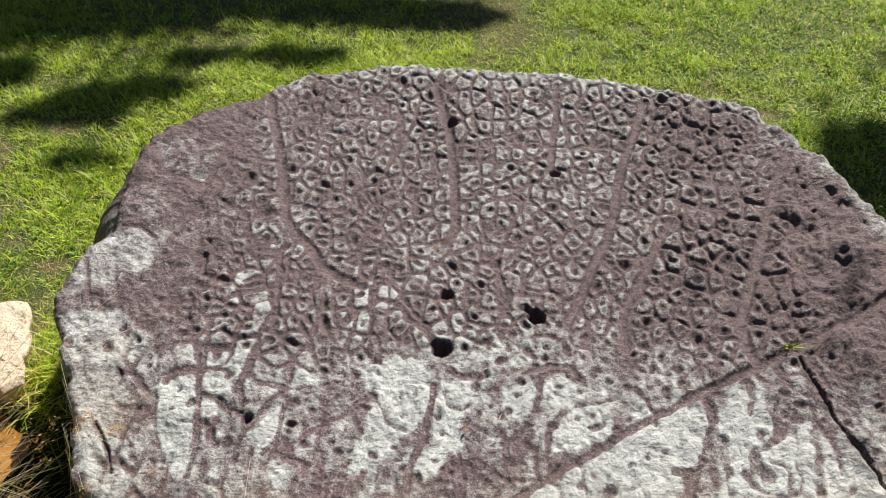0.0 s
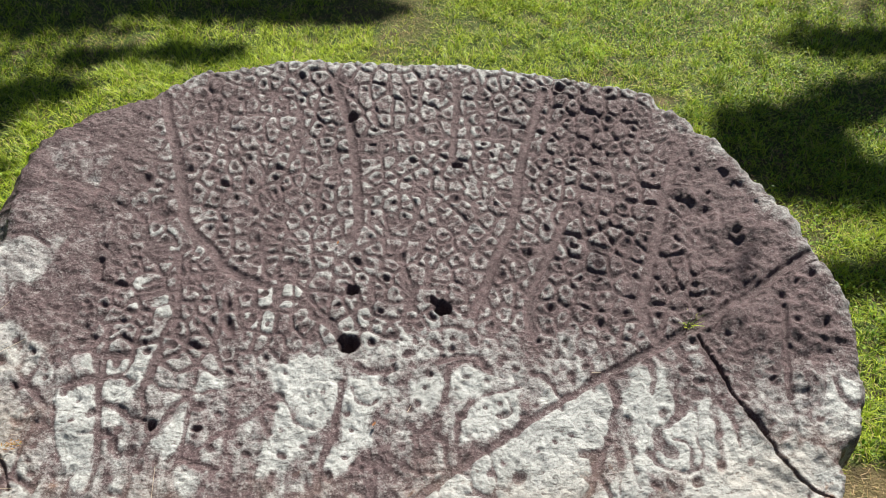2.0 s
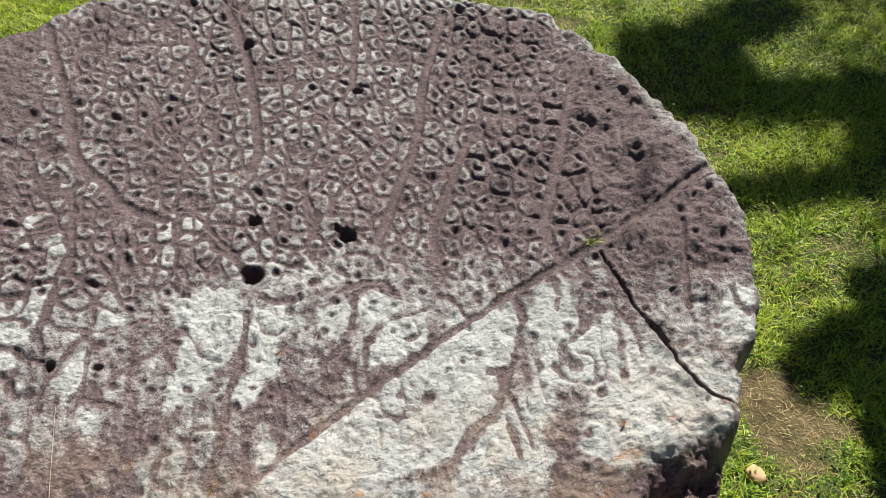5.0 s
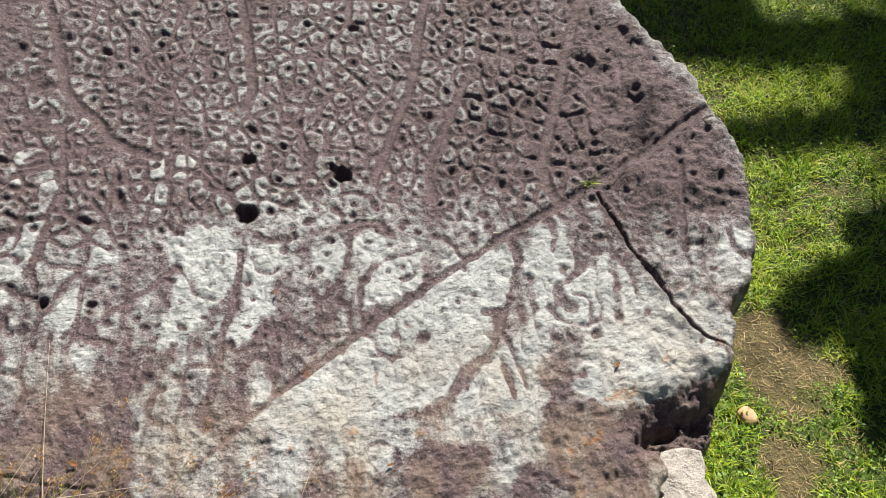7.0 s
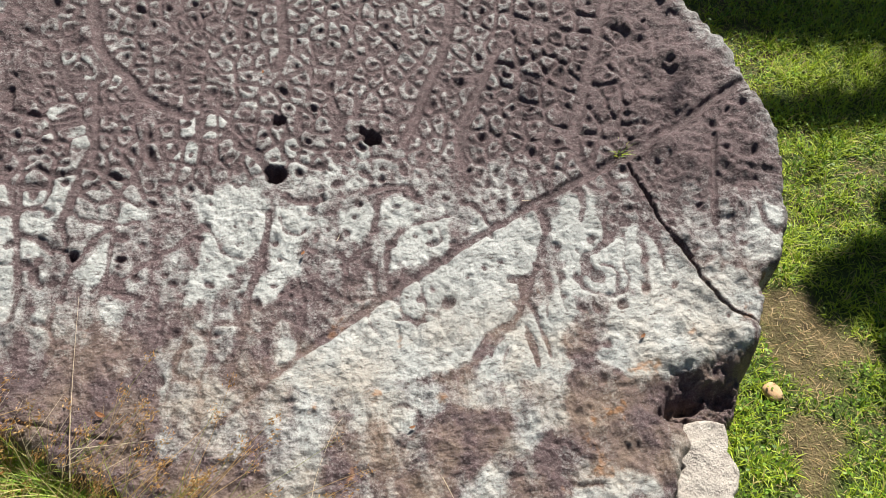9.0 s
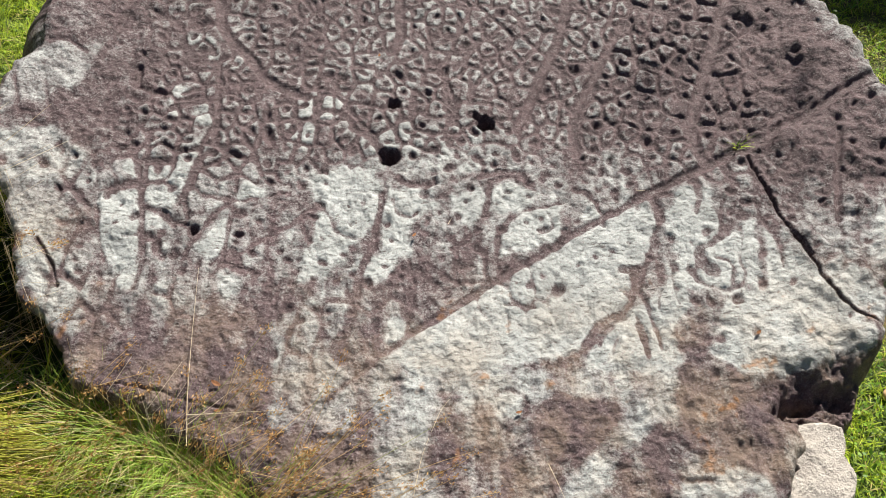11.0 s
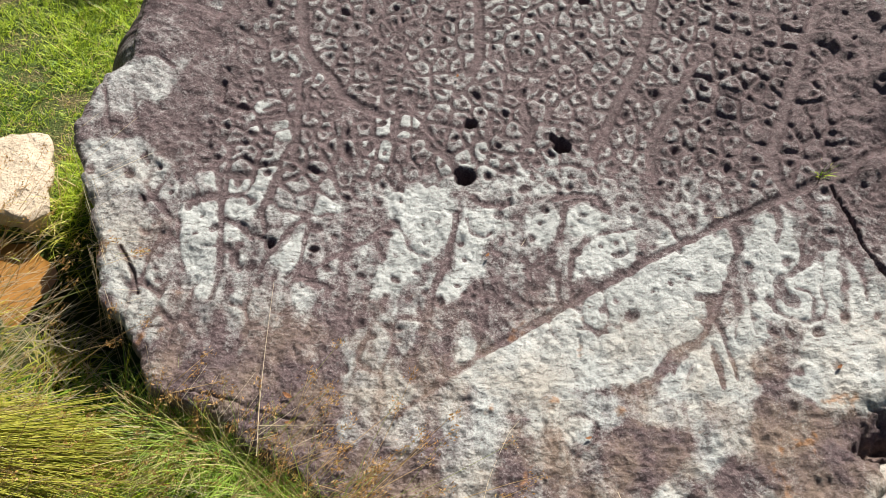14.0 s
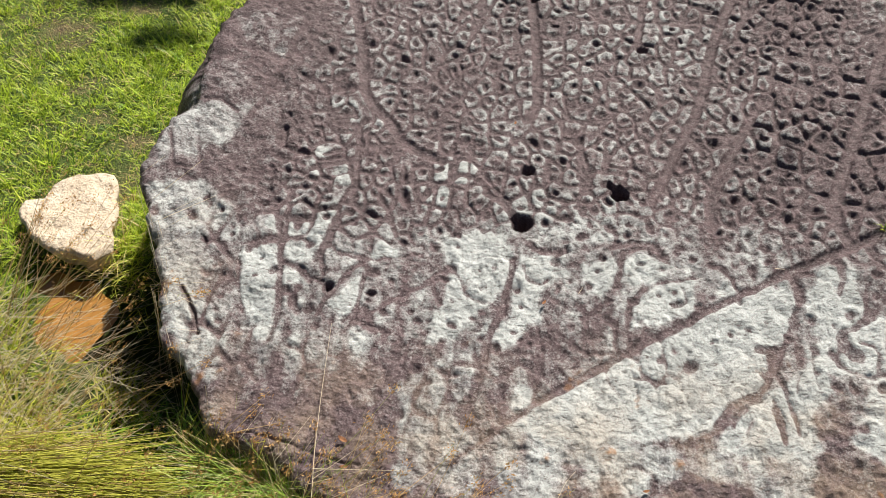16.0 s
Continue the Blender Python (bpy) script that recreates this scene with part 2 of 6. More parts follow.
def cups(r, depth, *places):
    """Pecked cups of about one size."""
    for x, y in places:
        wob = math.sin(173 * x + 91 * y)
        pit(x, y, r * (1 + 0.18 * wob), min(0.0150, depth * (1 + 0.25 * math.sin(57 * x - 139 * y))))
        CUPS.append((x, y))


def groove(width, depth, *line):
    for (ax, ay), (bx, by) in zip(line, line[1:]):
        j, i = window((ax + bx) / 2, (ay + by) / 2, math.hypot(bx - ax, by - ay) / 2 + width)
        gx, gy = RX[i][None] + WARP_X[j, i], RY[j][:, None] + WARP_Y[j, i]
        dx, dy = bx - ax, by - ay
        k = np.clip(((gx - ax) * dx + (gy - ay) * dy) / (dx * dx + dy * dy + 1e-9), 0, 1)
        cut(j, i, depth * (0.92 if depth < 0.012 else 1.05), np.hypot(gx - ax - k * dx, gy - ay - k * dy), width * 0.78, 2.0)


def crack(width, depth, *line):
    groove(width, depth, *line)


def pale(strength, *ring):
    """A patch of pale skin left on the stone."""
    xs, ys = [p[0] for p in ring], [p[1] for p in ring]
    j, i = window((min(xs) + max(xs)) / 2, (min(ys) + max(ys)) / 2, max(max(xs) - min(xs), max(ys) - min(ys)) / 2 + 0.03)
    gx, gy = RX[i][None] + 4 * WARP_X[j, i], RY[j][:, None] + 4 * WARP_Y[j, i]
    inside = np.zeros(gx.shape, bool)
    for (ax, ay), (bx, by) in zip(ring, ring[1:] + ring[:1]):
        if ay != by:
            inside ^= ((ay > gy) != (by > gy)) & (gx < (bx - ax) * (gy - ay) / (by - ay) + ax)
    SKIN_AND_LIGHT[j, i] = np.maximum(SKIN_AND_LIGHT[j, i], strength * inside)


def peck_field(seed, count, inside, gap, r, depth, joins):
    """Small pecked cups, some of them joined by short channels."""
    g = np.random.default_rng(seed)
    cells, kept = {}, []
    for _ in range(count):
        x, y = g.uniform(X0, X0 + STEP * NX), g.uniform(Y0, Y0 + STEP * NY)
        if not inside(x, y) or SKIN_AND_LIGHT[int((y - Y0) / STEP), int((x - X0) / STEP)] > 0.5 or RELIEF[int((y - Y0) / STEP), int((x - X0) / STEP)] < -0.0028:
            continue
        key = (int(x / gap), int(y / gap))
        if any((x - a) ** 2 + (y - b) ** 2 < gap * gap for p in (-1, 0, 1) for q in (-1, 0, 1) for a, b in cells.get((key[0] + p, key[1] + q), ())):
            continue
        cells.setdefault(key, []).append((x, y))
        kept.append((x, y))
    for x, y in kept:
        deep = 1.4 if g.random() < 0.14 else 1.0
        pit(x, y, r * g.uniform(0.75, 1.2), depth * g.uniform(0.6, 1.35) * deep)
        near = [(a, b) for p in (-1, 0, 1) for q in (-1, 0, 1) for a, b in cells.get((int(x / gap) + p, int(y / gap) + q), ()) if (a, b) != (x, y)]
        for a, b in near:
            if a > x and g.random() < joins:
                groove(r * 0.95, depth * g.uniform(0.35, 0.75), (x, y), (a, b))


# long lines, upper half
groove(0.0230, 0.011, (-0.497, 2.298), (-0.488, 2.231), (-0.465, 2.134), (-0.439, 2.041), (-0.426, 1.960), (-0.413, 1.863), (-0.385, 1.808), (-0.346, 1.773), (-0.304, 1.703), (-0.259, 1.670), (-0.202, 1.646))
groove(0.0218, 0.011, (-0.023, 2.370), (0.002, 2.255), (0.021, 2.177), (0.028, 2.059), (0.033, 1.957), (0.032, 1.840), (0.009, 1.784))
groove(0.0164, 0.009, (0.336, 2.364), (0.328, 2.249), (0.311, 2.139), (0.296, 2.034))
groove(0.0220, 0.0118, (0.582, 2.278), (0.544, 2.169), (0.500, 2.065), (0.475, 1.985), (0.456, 1.887), (0.423, 1.794), (0.378, 1.705), (0.342, 1.619), (0.300, 1.537))
groove(0.0250, 0.0118, (0.936, 2.042), (0.897, 1.966), (0.846, 1.854), (0.804, 1.747), (0.768, 1.662), (0.733, 1.580), (0.707, 1.516), (0.704, 1.453), (0.724, 1.398))
groove(0.0190, 0.0105, (0.589, 1.840), (0.562, 1.786), (0.540, 1.750), (0.502, 1.681), (0.462, 1.614), (0.436, 1.549), (0.430, 1.469))
groove(0.0119, 0.005, (-0.266, 2.235), (-0.201, 2.227), (-0.129, 2.243))
groove(0.0119, 0.005, (-0.127, 2.241), (-0.124, 2.142), (-0.139, 2.057))
groove(0.0115, 0.005, (0.025, 2.134), (0.137, 2.140), (0.263, 2.124), (0.419, 2.109), (0.513, 2.107))
groove(0.0100, 0.005, (0.033, 2.059), (0.150, 2.069), (0.291, 2.076))
groove(0.0136, 0.008, (0.614, 1.911), (0.632, 1.883), (0.689, 1.874))
groove(0.0160, 0.010, (0.687, 1.866), (0.721, 1.852), (0.757, 1.837))
groove(0.0102, 0.007, (0.792, 1.974), (0.783, 1.909), (0.781, 1.842))
groove(0.0138, 0.007, (0.703, 1.957), (0.773, 1.936))
groove(0.0089, 0.005, (0.504, 2.034), (0.639, 2.019), (0.786, 2.003))
groove(0.0089, 0.005, (0.049, 2.119), (0.128, 2.118), (0.127, 2.072), (0.049, 2.072), (0.049, 2.119))
groove(0.0079, 0.005, (-0.226, 1.637), (-0.222, 1.576), (-0.184, 1.577), (-0.181, 1.645), (-0.226, 1.640))
groove(0.0088, 0.005, (-0.171, 1.584), (-0.165, 1.645), (-0.132, 1.663), (-0.101, 1.643), (-0.098, 1.581))
groove(0.0079, 0.005, (-0.135, 1.656), (-0.132, 1.580))
groove(0.0102, 0.006, (-0.230, 1.659), (-0.189, 1.669), (-0.102, 1.669))
groove(0.0077, 0.005, (-0.252, 1.568), (-0.170, 1.574), (-0.098, 1.579))
groove(0.0077, 0.005, (-0.251, 1.560), (-0.247, 1.503))
groove(0.0077, 0.005, (-0.216, 1.569), (-0.212, 1.501))
groove(0.0077, 0.005, (-0.177, 1.570), (-0.173, 1.497))
groove(0.0077, 0.005, (-0.140, 1.571), (-0.140, 1.498))
groove(0.0114, 0.007, (-0.379, 1.682), (-0.338, 1.691), (-0.309, 1.668), (-0.308, 1.633), (-0.339, 1.622), (-0.379, 1.637))
groove(0.0119, 0.006, (-0.502, 1.819), (-0.488, 1.764), (-0.469, 1.730), (-0.419, 1.722))
groove(0.0094, 0.005, (-0.481, 1.765), (-0.455, 1.785), (-0.422, 1.773))
groove(0.0140, 0.008, (-0.415, 1.751), (-0.407, 1.663), (-0.405, 1.578), (-0.406, 1.512), (-0.378, 1.478), (-0.337, 1.465))
groove(0.0090, 0.005, (-0.501, 1.602), (-0.436, 1.626), (-0.407, 1.638))
groove(0.0089, 0.005, (-0.482, 1.563), (-0.445, 1.589), (-0.405, 1.601))
groove(0.0164, 0.013, (-0.598, 1.720), (-0.599, 1.666), (-0.565, 1.652), (-0.532, 1.648))
groove(0.0098, 0.008, (-0.554, 1.446), (-0.525, 1.453), (-0.500, 1.448))
groove(0.0111, 0.006, (-0.545, 1.536), (-0.580, 1.469), (-0.566, 1.409), (-0.548, 1.335), (-0.534, 1.237), (-0.534, 1.170))
groove(0.0097, 0.006, (-0.622, 1.369), (-0.584, 1.385), (-0.558, 1.394))
groove(0.0097, 0.006, (-0.535, 1.392), (-0.503, 1.390), (-0.478, 1.372))
groove(0.0095, 0.006, (-0.521, 1.322), (-0.490, 1.310), (-0.476, 1.275))
groove(0.0098, 0.006, (-0.418, 1.480), (-0.447, 1.401), (-0.457, 1.340), (-0.445, 1.298))
groove(0.0084, 0.005, (-0.377, 1.359), (-0.338, 1.353), (-0.298, 1.359))
groove(0.0107, 0.006, (-0.294, 1.423), (-0.315, 1.484), (-0.343, 1.531))
groove(0.0104, 0.006, (0.138, 1.747), (0.141, 1.676), (0.142, 1.624), (0.166, 1.573))
groove(0.0089, 0.005, (0.050, 1.624), (0.049, 1.574), (0.008, 1.557))
groove(0.0099, 0.005, (0.015, 1.582), (0.016, 1.508))
groove(0.0109, 0.007, (-0.060, 1.540), (-0.039, 1.524), (-0.030, 1.492))
groove(0.0105, 0.006, (0.021, 1.399), (0.060, 1.391), (0.099, 1.399))
groove(0.0134, 0.007, (0.168, 1.624), (0.145, 1.557))
groove(0.0106, 0.007, (0.229, 1.397), (0.263, 1.409), (0.307, 1.399), (0.324, 1.365))
groove(0.0095, 0.006, (0.229, 1.397), (0.224, 1.353), (0.205, 1.316))
groove(0.0102, 0.006, (0.568, 1.575), (0.636, 1.579), (0.681, 1.534))
groove(0.0100, 0.006, (0.618, 1.475), (0.625, 1.530), (0.659, 1.556), (0.690, 1.509))
groove(0.0101, 0.006, (0.703, 1.508), (0.752, 1.497), (0.805, 1.445))
groove(0.0094, 0.005, (0.592, 1.725), (0.630, 1.699), (0.672, 1.687))
groove(0.0094, 0.005, (0.784, 1.643), (0.854, 1.654), (0.924, 1.663))
groove(0.0120, 0.007, (0.930, 1.663), (0.924, 1.612), (0.947, 1.601))
groove(0.0104, 0.006, (0.831, 1.555), (0.861, 1.544))
groove(0.0090, 0.005, (0.921, 1.943), (0.926, 1.893), (0.915, 1.827), (0.920, 1.789))
groove(0.0098, 0.005, (0.177, 1.976), (0.221, 1.945), (0.266, 1.930))
groove(0.0085, 0.005, (0.184, 1.946), (0.210, 1.877), (0.213, 1.801))
groove(0.0083, 0.005, (0.112, 1.850), (0.171, 1.839), (0.245, 1.847))
groove(0.0085, 0.005, (-0.188, 1.943), (-0.154, 1.866), (-0.181, 1.799), (-0.208, 1.761))
groove(0.0080, 0.004, (-0.366, 2.263), (-0.353, 2.153), (-0.355, 2.047))
groove(0.0077, 0.004, (-0.227, 2.117), (-0.207, 2.033), (-0.220, 1.972))
groove(0.0082, 0.004, (0.144, 2.370), (0.144, 2.254), (0.129, 2.144))
groove(0.0082, 0.004, (0.228, 2.368), (0.219, 2.253), (0.220, 2.142))
groove(0.0081, 0.004, (0.406, 2.314), (0.404, 2.201), (0.389, 2.125))
groove(0.0074, 0.005, (0.490, 1.924), (0.515, 1.883), (0.521, 1.826))
groove(0.0071, 0.005, (0.097, 1.821), (0.088, 1.766), (0.124, 1.747))
groove(0.0087, 0.005, (0.392, 1.989), (0.426, 2.028), (0.465, 2.034))
groove(0.0095, 0.005, (0.617, 1.745), (0.579, 1.642), (0.594, 1.607))
# upper left shoulder
groove(0.0128, 0.005, (-0.602, 2.058), (-0.621, 1.984), (-0.645, 1.902), (-0.666, 1.814), (-0.690, 1.747))
groove(0.0103, 0.005, (-0.596, 2.069), (-0.572, 2.009), (-0.603, 1.966))
groove(0.0088, 0.004, (-0.713, 1.954), (-0.698, 1.972), (-0.677, 1.962))
groove(0.0104, 0.004, (-0.559, 2.136), (-0.588, 2.070))
groove(0.0083, 0.005, (-0.873, 1.674), (-0.842, 1.558))
groove(0.0069, 0.004, (-0.838, 1.567), (-0.803, 1.571))
groove(0.0069, 0.004, (-0.833, 1.543), (-0.797, 1.547))
groove(0.0071, 0.004, (-0.803, 1.664), (-0.781, 1.565))
groove(0.0109, 0.005, (-0.816, 1.788), (-0.767, 1.785), (-0.727, 1.761))
groove(0.0146, 0.007, (-0.512, 1.895), (-0.473, 1.878), (-0.449, 1.861))
# the long dividing line and the crack
groove(0.0190, 0.0119, (1.044, 1.549), (0.921, 1.489), (0.810, 1.434), (0.675, 1.374), (0.557, 1.322))
groove(0.0161, 0.007, (0.557, 1.322), (0.409, 1.243), (0.280, 1.170), (0.155, 1.091), (0.034, 1.014))
groove(0.0123, 0.004, (0.034, 1.014), (-0.058, 0.939), (-0.136, 0.878))
crack(0.0032, 0.030, (0.818, 1.412), (0.832, 1.353), (0.846, 1.300))
crack(0.0060, 0.040, (0.832, 1.353), (0.848, 1.290))
crack(0.0030, 0.028, (0.846, 1.300), (0.858, 1.250), (0.871, 1.205))
crack(0.0070, 0.042, (0.871, 1.205), (0.886, 1.172), (0.896, 1.146))
crack(0.0028, 0.022, (0.894, 1.141), (0.911, 1.080), (0.930, 1.040), (0.961, 0.999), (1.000, 0.968))
crack(0.0071, 0.014, (1.119, 1.565), (1.156, 1.583), (1.183, 1.586))
crack(0.0056, 0.006, (1.074, 1.360), (1.117, 1.347), (1.182, 1.335))
crack(0.0124, 0.010, (1.032, 1.453), (1.011, 1.374), (0.988, 1.282), (0.975, 1.222))
# big holes
pit(0.026, 2.219, 0.0181, 0.030)
pit(0.228, 1.558, 0.0235, 0.060)
pit(-0.003, 1.468, 0.0259, 0.060)
pit(0.008, 1.624, 0.0167, 0.040)
pit(0.306, 2.024, 0.0172, 0.024)
pit(0.264, 2.019, 0.0143, 0.010)
pit(-0.435, 1.267, 0.0107, 0.011)
pit(-0.066, 1.901, 0.0111, 0.009)
pit(-0.087, 1.962, 0.0112, 0.009)
pit(0.292, 1.902, 0.0125, 0.009)
pit(0.427, 1.896, 0.0126, 0.009)
pit(0.453, 1.707, 0.0107, 0.009)
pit(0.701, 1.694, 0.0162, 0.011)
pit(0.603, 1.468, 0.0140, 0.010)
pit(0.650, 1.496, 0.0154, 0.007)
pit(0.433, 1.465, 0.0100, 0.008)
pit(0.466, 1.425, 0.0099, 0.007)
pit(0.119, 1.836, 0.0122, 0.008)
pit(0.113, 1.753, 0.0120, 0.008)
pit(0.137, 1.724, 0.0119, 0.008)
pit(-0.191, 1.720, 0.0119, 0.008)
pit(-0.148, 1.709, 0.0131, 0.009)
pit(-0.108, 1.703, 0.0118, 0.007)
pit(-0.223, 1.719, 0.0119, 0.007)
pit(-0.287, 1.537, 0.0126, 0.009)
pit(-0.401, 1.689, 0.0119, 0.008)
pit(-0.336, 1.667, 0.0118, 0.008)
pit(-0.450, 1.870, 0.0125, 0.008)
pit(0.639, 2.280, 0.0125, 0.007)
pit(0.763, 2.246, 0.0110, 0.007)
pit(0.563, 1.813, 0.0124, 0.009)
pit(0.694, 1.634, 0.0093, 0.006)
pit(0.491, 1.538, 0.0115, 0.007)
pit(0.539, 1.394, 0.0099, 0.007)
pit(0.506, 1.344, 0.0098, 0.007)
pit(0.614, 1.331, 0.0098, 0.007)
pit(0.418, 1.355, 0.0097, 0.006)
pit(-0.150, 1.435, 0.0098, 0.006)
pit(-0.176, 1.308, 0.0095, 0.006)
pit(-0.645, 1.504, 0.0103, 0.006)
pit(-0.654, 1.552, 0.0156, 0.005)
pit(0.186, 1.849, 0.0109, 0.007)
pit(0.683, 1.349, 0.0100, 0.006)
pit(0.217, 2.160, 0.0119, 0.007)
pit(1.004, 1.883, 0.0117, 0.006)
pit(0.981, 1.810, 0.0115, 0.006)
pit(0.882, 1.869, 0.0101, 0.006)
pit(0.088, 1.481, 0.0111, 0.007)
pit(0.130, 1.516, 0.0100, 0.006)
pit(-0.027, 1.711, 0.0118, 0.006)
pit(0.051, 1.703, 0.0118, 0.006)
pit(0.421, 1.712, 0.0106, 0.007)
# cups and short lines of the upper field
cups(0.0092, 0.006, (-0.285, 2.325), (-0.235, 2.411), (-0.227, 2.352), (-0.176, 2.418), (-0.156, 2.320), (-0.132, 2.360), (-0.103, 2.333), (0.019, 2.418), (0.114, 2.370), (0.267, 2.332), (0.304, 2.382), (0.322, 2.400), (0.336, 2.369), (0.351, 2.340))
cups(0.0092, 0.006, (0.365, 2.410), (0.481, 2.320), (0.531, 2.328), (0.596, 2.322), (-0.548, 2.212), (-0.473, 2.254), (-0.301, 2.267), (-0.233, 2.214), (-0.221, 2.299), (-0.219, 2.260), (-0.179, 2.291), (-0.170, 2.262), (-0.164, 2.202), (-0.146, 2.263))
cups(0.0092, 0.006, (-0.117, 2.282), (-0.104, 2.219), (-0.084, 2.287), (-0.056, 2.277), (0.082, 2.206), (0.116, 2.196), (0.195, 2.191), (0.252, 2.286), (0.301, 2.216), (0.379, 2.191), (0.409, 2.249), (0.415, 2.283), (0.450, 2.254), (0.563, 2.194))
cups(0.0092, 0.006, (0.583, 2.282), (0.694, 2.222), (0.699, 2.285), (0.871, 2.201), (-0.372, 2.066), (-0.366, 2.113), (-0.357, 2.163), (-0.328, 2.101), (-0.305, 2.102), (-0.264, 2.125), (-0.203, 2.096), (-0.197, 2.150), (-0.157, 2.130), (-0.130, 2.142))
cups(0.0092, 0.006, (-0.093, 2.110), (-0.045, 2.079), (-0.043, 2.176), (-0.006, 2.159), (0.009, 2.112), (0.086, 2.159), (0.112, 2.105), (0.168, 2.132), (0.206, 2.089), (0.255, 2.124), (0.257, 2.156), (0.265, 2.156), (0.329, 2.167), (0.386, 2.089))
cups(0.0092, 0.006, (0.442, 2.101), (0.444, 2.126), (0.491, 2.119), (0.539, 2.094), (0.624, 2.180), (0.636, 2.150), (0.676, 2.140), (0.677, 2.114), (0.711, 2.132), (0.723, 2.067), (0.813, 2.142), (0.845, 2.075), (0.886, 2.123), (0.930, 2.085))
cups(0.0092, 0.006, (-0.564, 1.953), (-0.256, 2.062), (-0.208, 2.043), (-0.188, 1.943), (0.002, 1.987), (0.009, 2.059), (0.056, 2.038), (0.067, 1.947), (0.087, 2.045), (0.124, 1.987), (0.148, 2.017), (0.215, 1.965), (0.228, 2.057), (0.257, 2.025))
cups(0.0092, 0.006, (0.324, 2.002), (0.329, 1.972), (0.382, 2.051), (0.405, 1.999), (0.405, 2.050), (0.449, 2.027), (0.521, 2.053), (0.571, 1.968), (0.586, 1.993), (0.606, 1.955), (0.620, 2.046), (0.681, 1.959), (0.944, 1.980), (1.007, 2.032))
cups(0.0092, 0.006, (1.042, 1.966), (-0.610, 1.819), (-0.525, 1.903), (-0.341, 1.916), (-0.289, 1.919), (-0.271, 1.833), (-0.268, 1.896), (-0.267, 1.890), (-0.209, 1.918), (-0.198, 1.845), (-0.142, 1.934), (-0.132, 1.851), (-0.103, 1.886), (-0.092, 1.844))
cups(0.0092, 0.006, (-0.050, 1.853), (0.001, 1.898), (0.006, 1.817), (0.068, 1.869), (0.069, 1.913), (0.126, 1.897), (0.141, 1.821), (0.149, 1.849), (0.190, 1.916), (0.224, 1.853), (0.257, 1.860), (0.320, 1.864), (0.340, 1.916), (0.432, 1.937))
cups(0.0092, 0.006, (0.484, 1.934), (0.496, 1.913), (0.543, 1.930), (0.561, 1.899), (0.589, 1.840), (0.908, 1.885), (0.951, 1.919), (0.952, 1.832), (1.009, 1.892), (1.040, 1.849), (-0.681, 1.775), (-0.516, 1.762), (-0.449, 1.763), (-0.449, 1.736))
cups(0.0092, 0.006, (-0.347, 1.715), (-0.310, 1.775), (-0.263, 1.723), (-0.232, 1.692), (-0.194, 1.771), (-0.136, 1.772), (-0.114, 1.755), (-0.063, 1.719), (0.058, 1.702), (0.174, 1.737), (0.201, 1.710), (0.253, 1.736), (0.297, 1.749), (0.327, 1.693))
cups(0.0092, 0.006, (0.416, 1.730), (0.462, 1.755), (-0.375, 1.682), (-0.286, 1.608), (-0.253, 1.644), (-0.248, 1.610), (-0.088, 1.564), (-0.065, 1.589), (-0.062, 1.663), (-0.013, 1.641), (0.043, 1.607), (0.071, 1.624), (0.128, 1.650), (0.171, 1.666))
cups(0.0092, 0.006, (0.264, 1.604), (0.282, 1.655), (0.317, 1.578), (0.426, 1.577), (0.429, 1.659), (0.442, 1.593), (0.465, 1.614), (0.525, 1.650), (0.613, 1.597), (0.628, 1.647), (0.686, 1.592), (-0.645, 1.504), (-0.396, 1.520), (-0.240, 1.495))
cups(0.0092, 0.006, (-0.172, 1.473), (-0.114, 1.539), (-0.103, 1.515), (-0.086, 1.483), (0.042, 1.540), (0.069, 1.524), (0.077, 1.557), (0.117, 1.548), (0.123, 1.516), (0.144, 1.532), (0.154, 1.468), (0.163, 1.507), (0.239, 1.443), (0.241, 1.471))
cups(0.0092, 0.006, (0.292, 1.450), (0.321, 1.545), (0.373, 1.527), (0.475, 1.490), (0.510, 1.500), (0.556, 1.499), (0.570, 1.461), (0.578, 1.549), (0.611, 1.547), (0.467, 1.428), (0.506, 1.426), (0.602, 1.424), (0.684, 1.416))
cups(0.0115, 0.0088, (-0.119, 2.384), (-0.069, 2.386), (-0.040, 2.323), (0.263, 2.332), (-0.402, 2.256), (-0.402, 2.306), (-0.297, 2.204), (0.175, 2.306), (0.198, 2.265), (0.406, 2.218), (0.545, 2.304), (0.769, 2.247), (-0.405, 2.167), (-0.312, 2.147))
cups(0.0115, 0.0088, (-0.242, 2.181), (-0.071, 2.187), (0.077, 2.106), (0.212, 2.158), (0.409, 2.163), (0.573, 2.081), (0.589, 2.150), (0.624, 2.072), (-0.491, 1.965), (-0.422, 1.946), (-0.358, 1.995), (-0.250, 1.976), (-0.186, 1.997), (-0.121, 1.991))
cups(0.0115, 0.0088, (-0.096, 2.047), (-0.037, 2.021), (-0.034, 1.987), (0.086, 1.987), (0.188, 2.047), (0.209, 1.992), (0.264, 2.021), (0.509, 1.978), (-0.481, 1.909), (-0.179, 1.821), (-0.058, 1.893), (0.121, 1.834), (0.570, 1.813), (0.657, 1.931))
cups(0.0115, 0.0088, (-0.455, 1.785), (-0.402, 1.761), (-0.227, 1.793), (-0.227, 1.720), (-0.224, 1.788), (-0.192, 1.722), (-0.108, 1.701), (-0.061, 1.759), (0.023, 1.711), (0.117, 1.753), (0.404, 1.713), (0.433, 1.775), (0.515, 1.779), (0.627, 1.781))
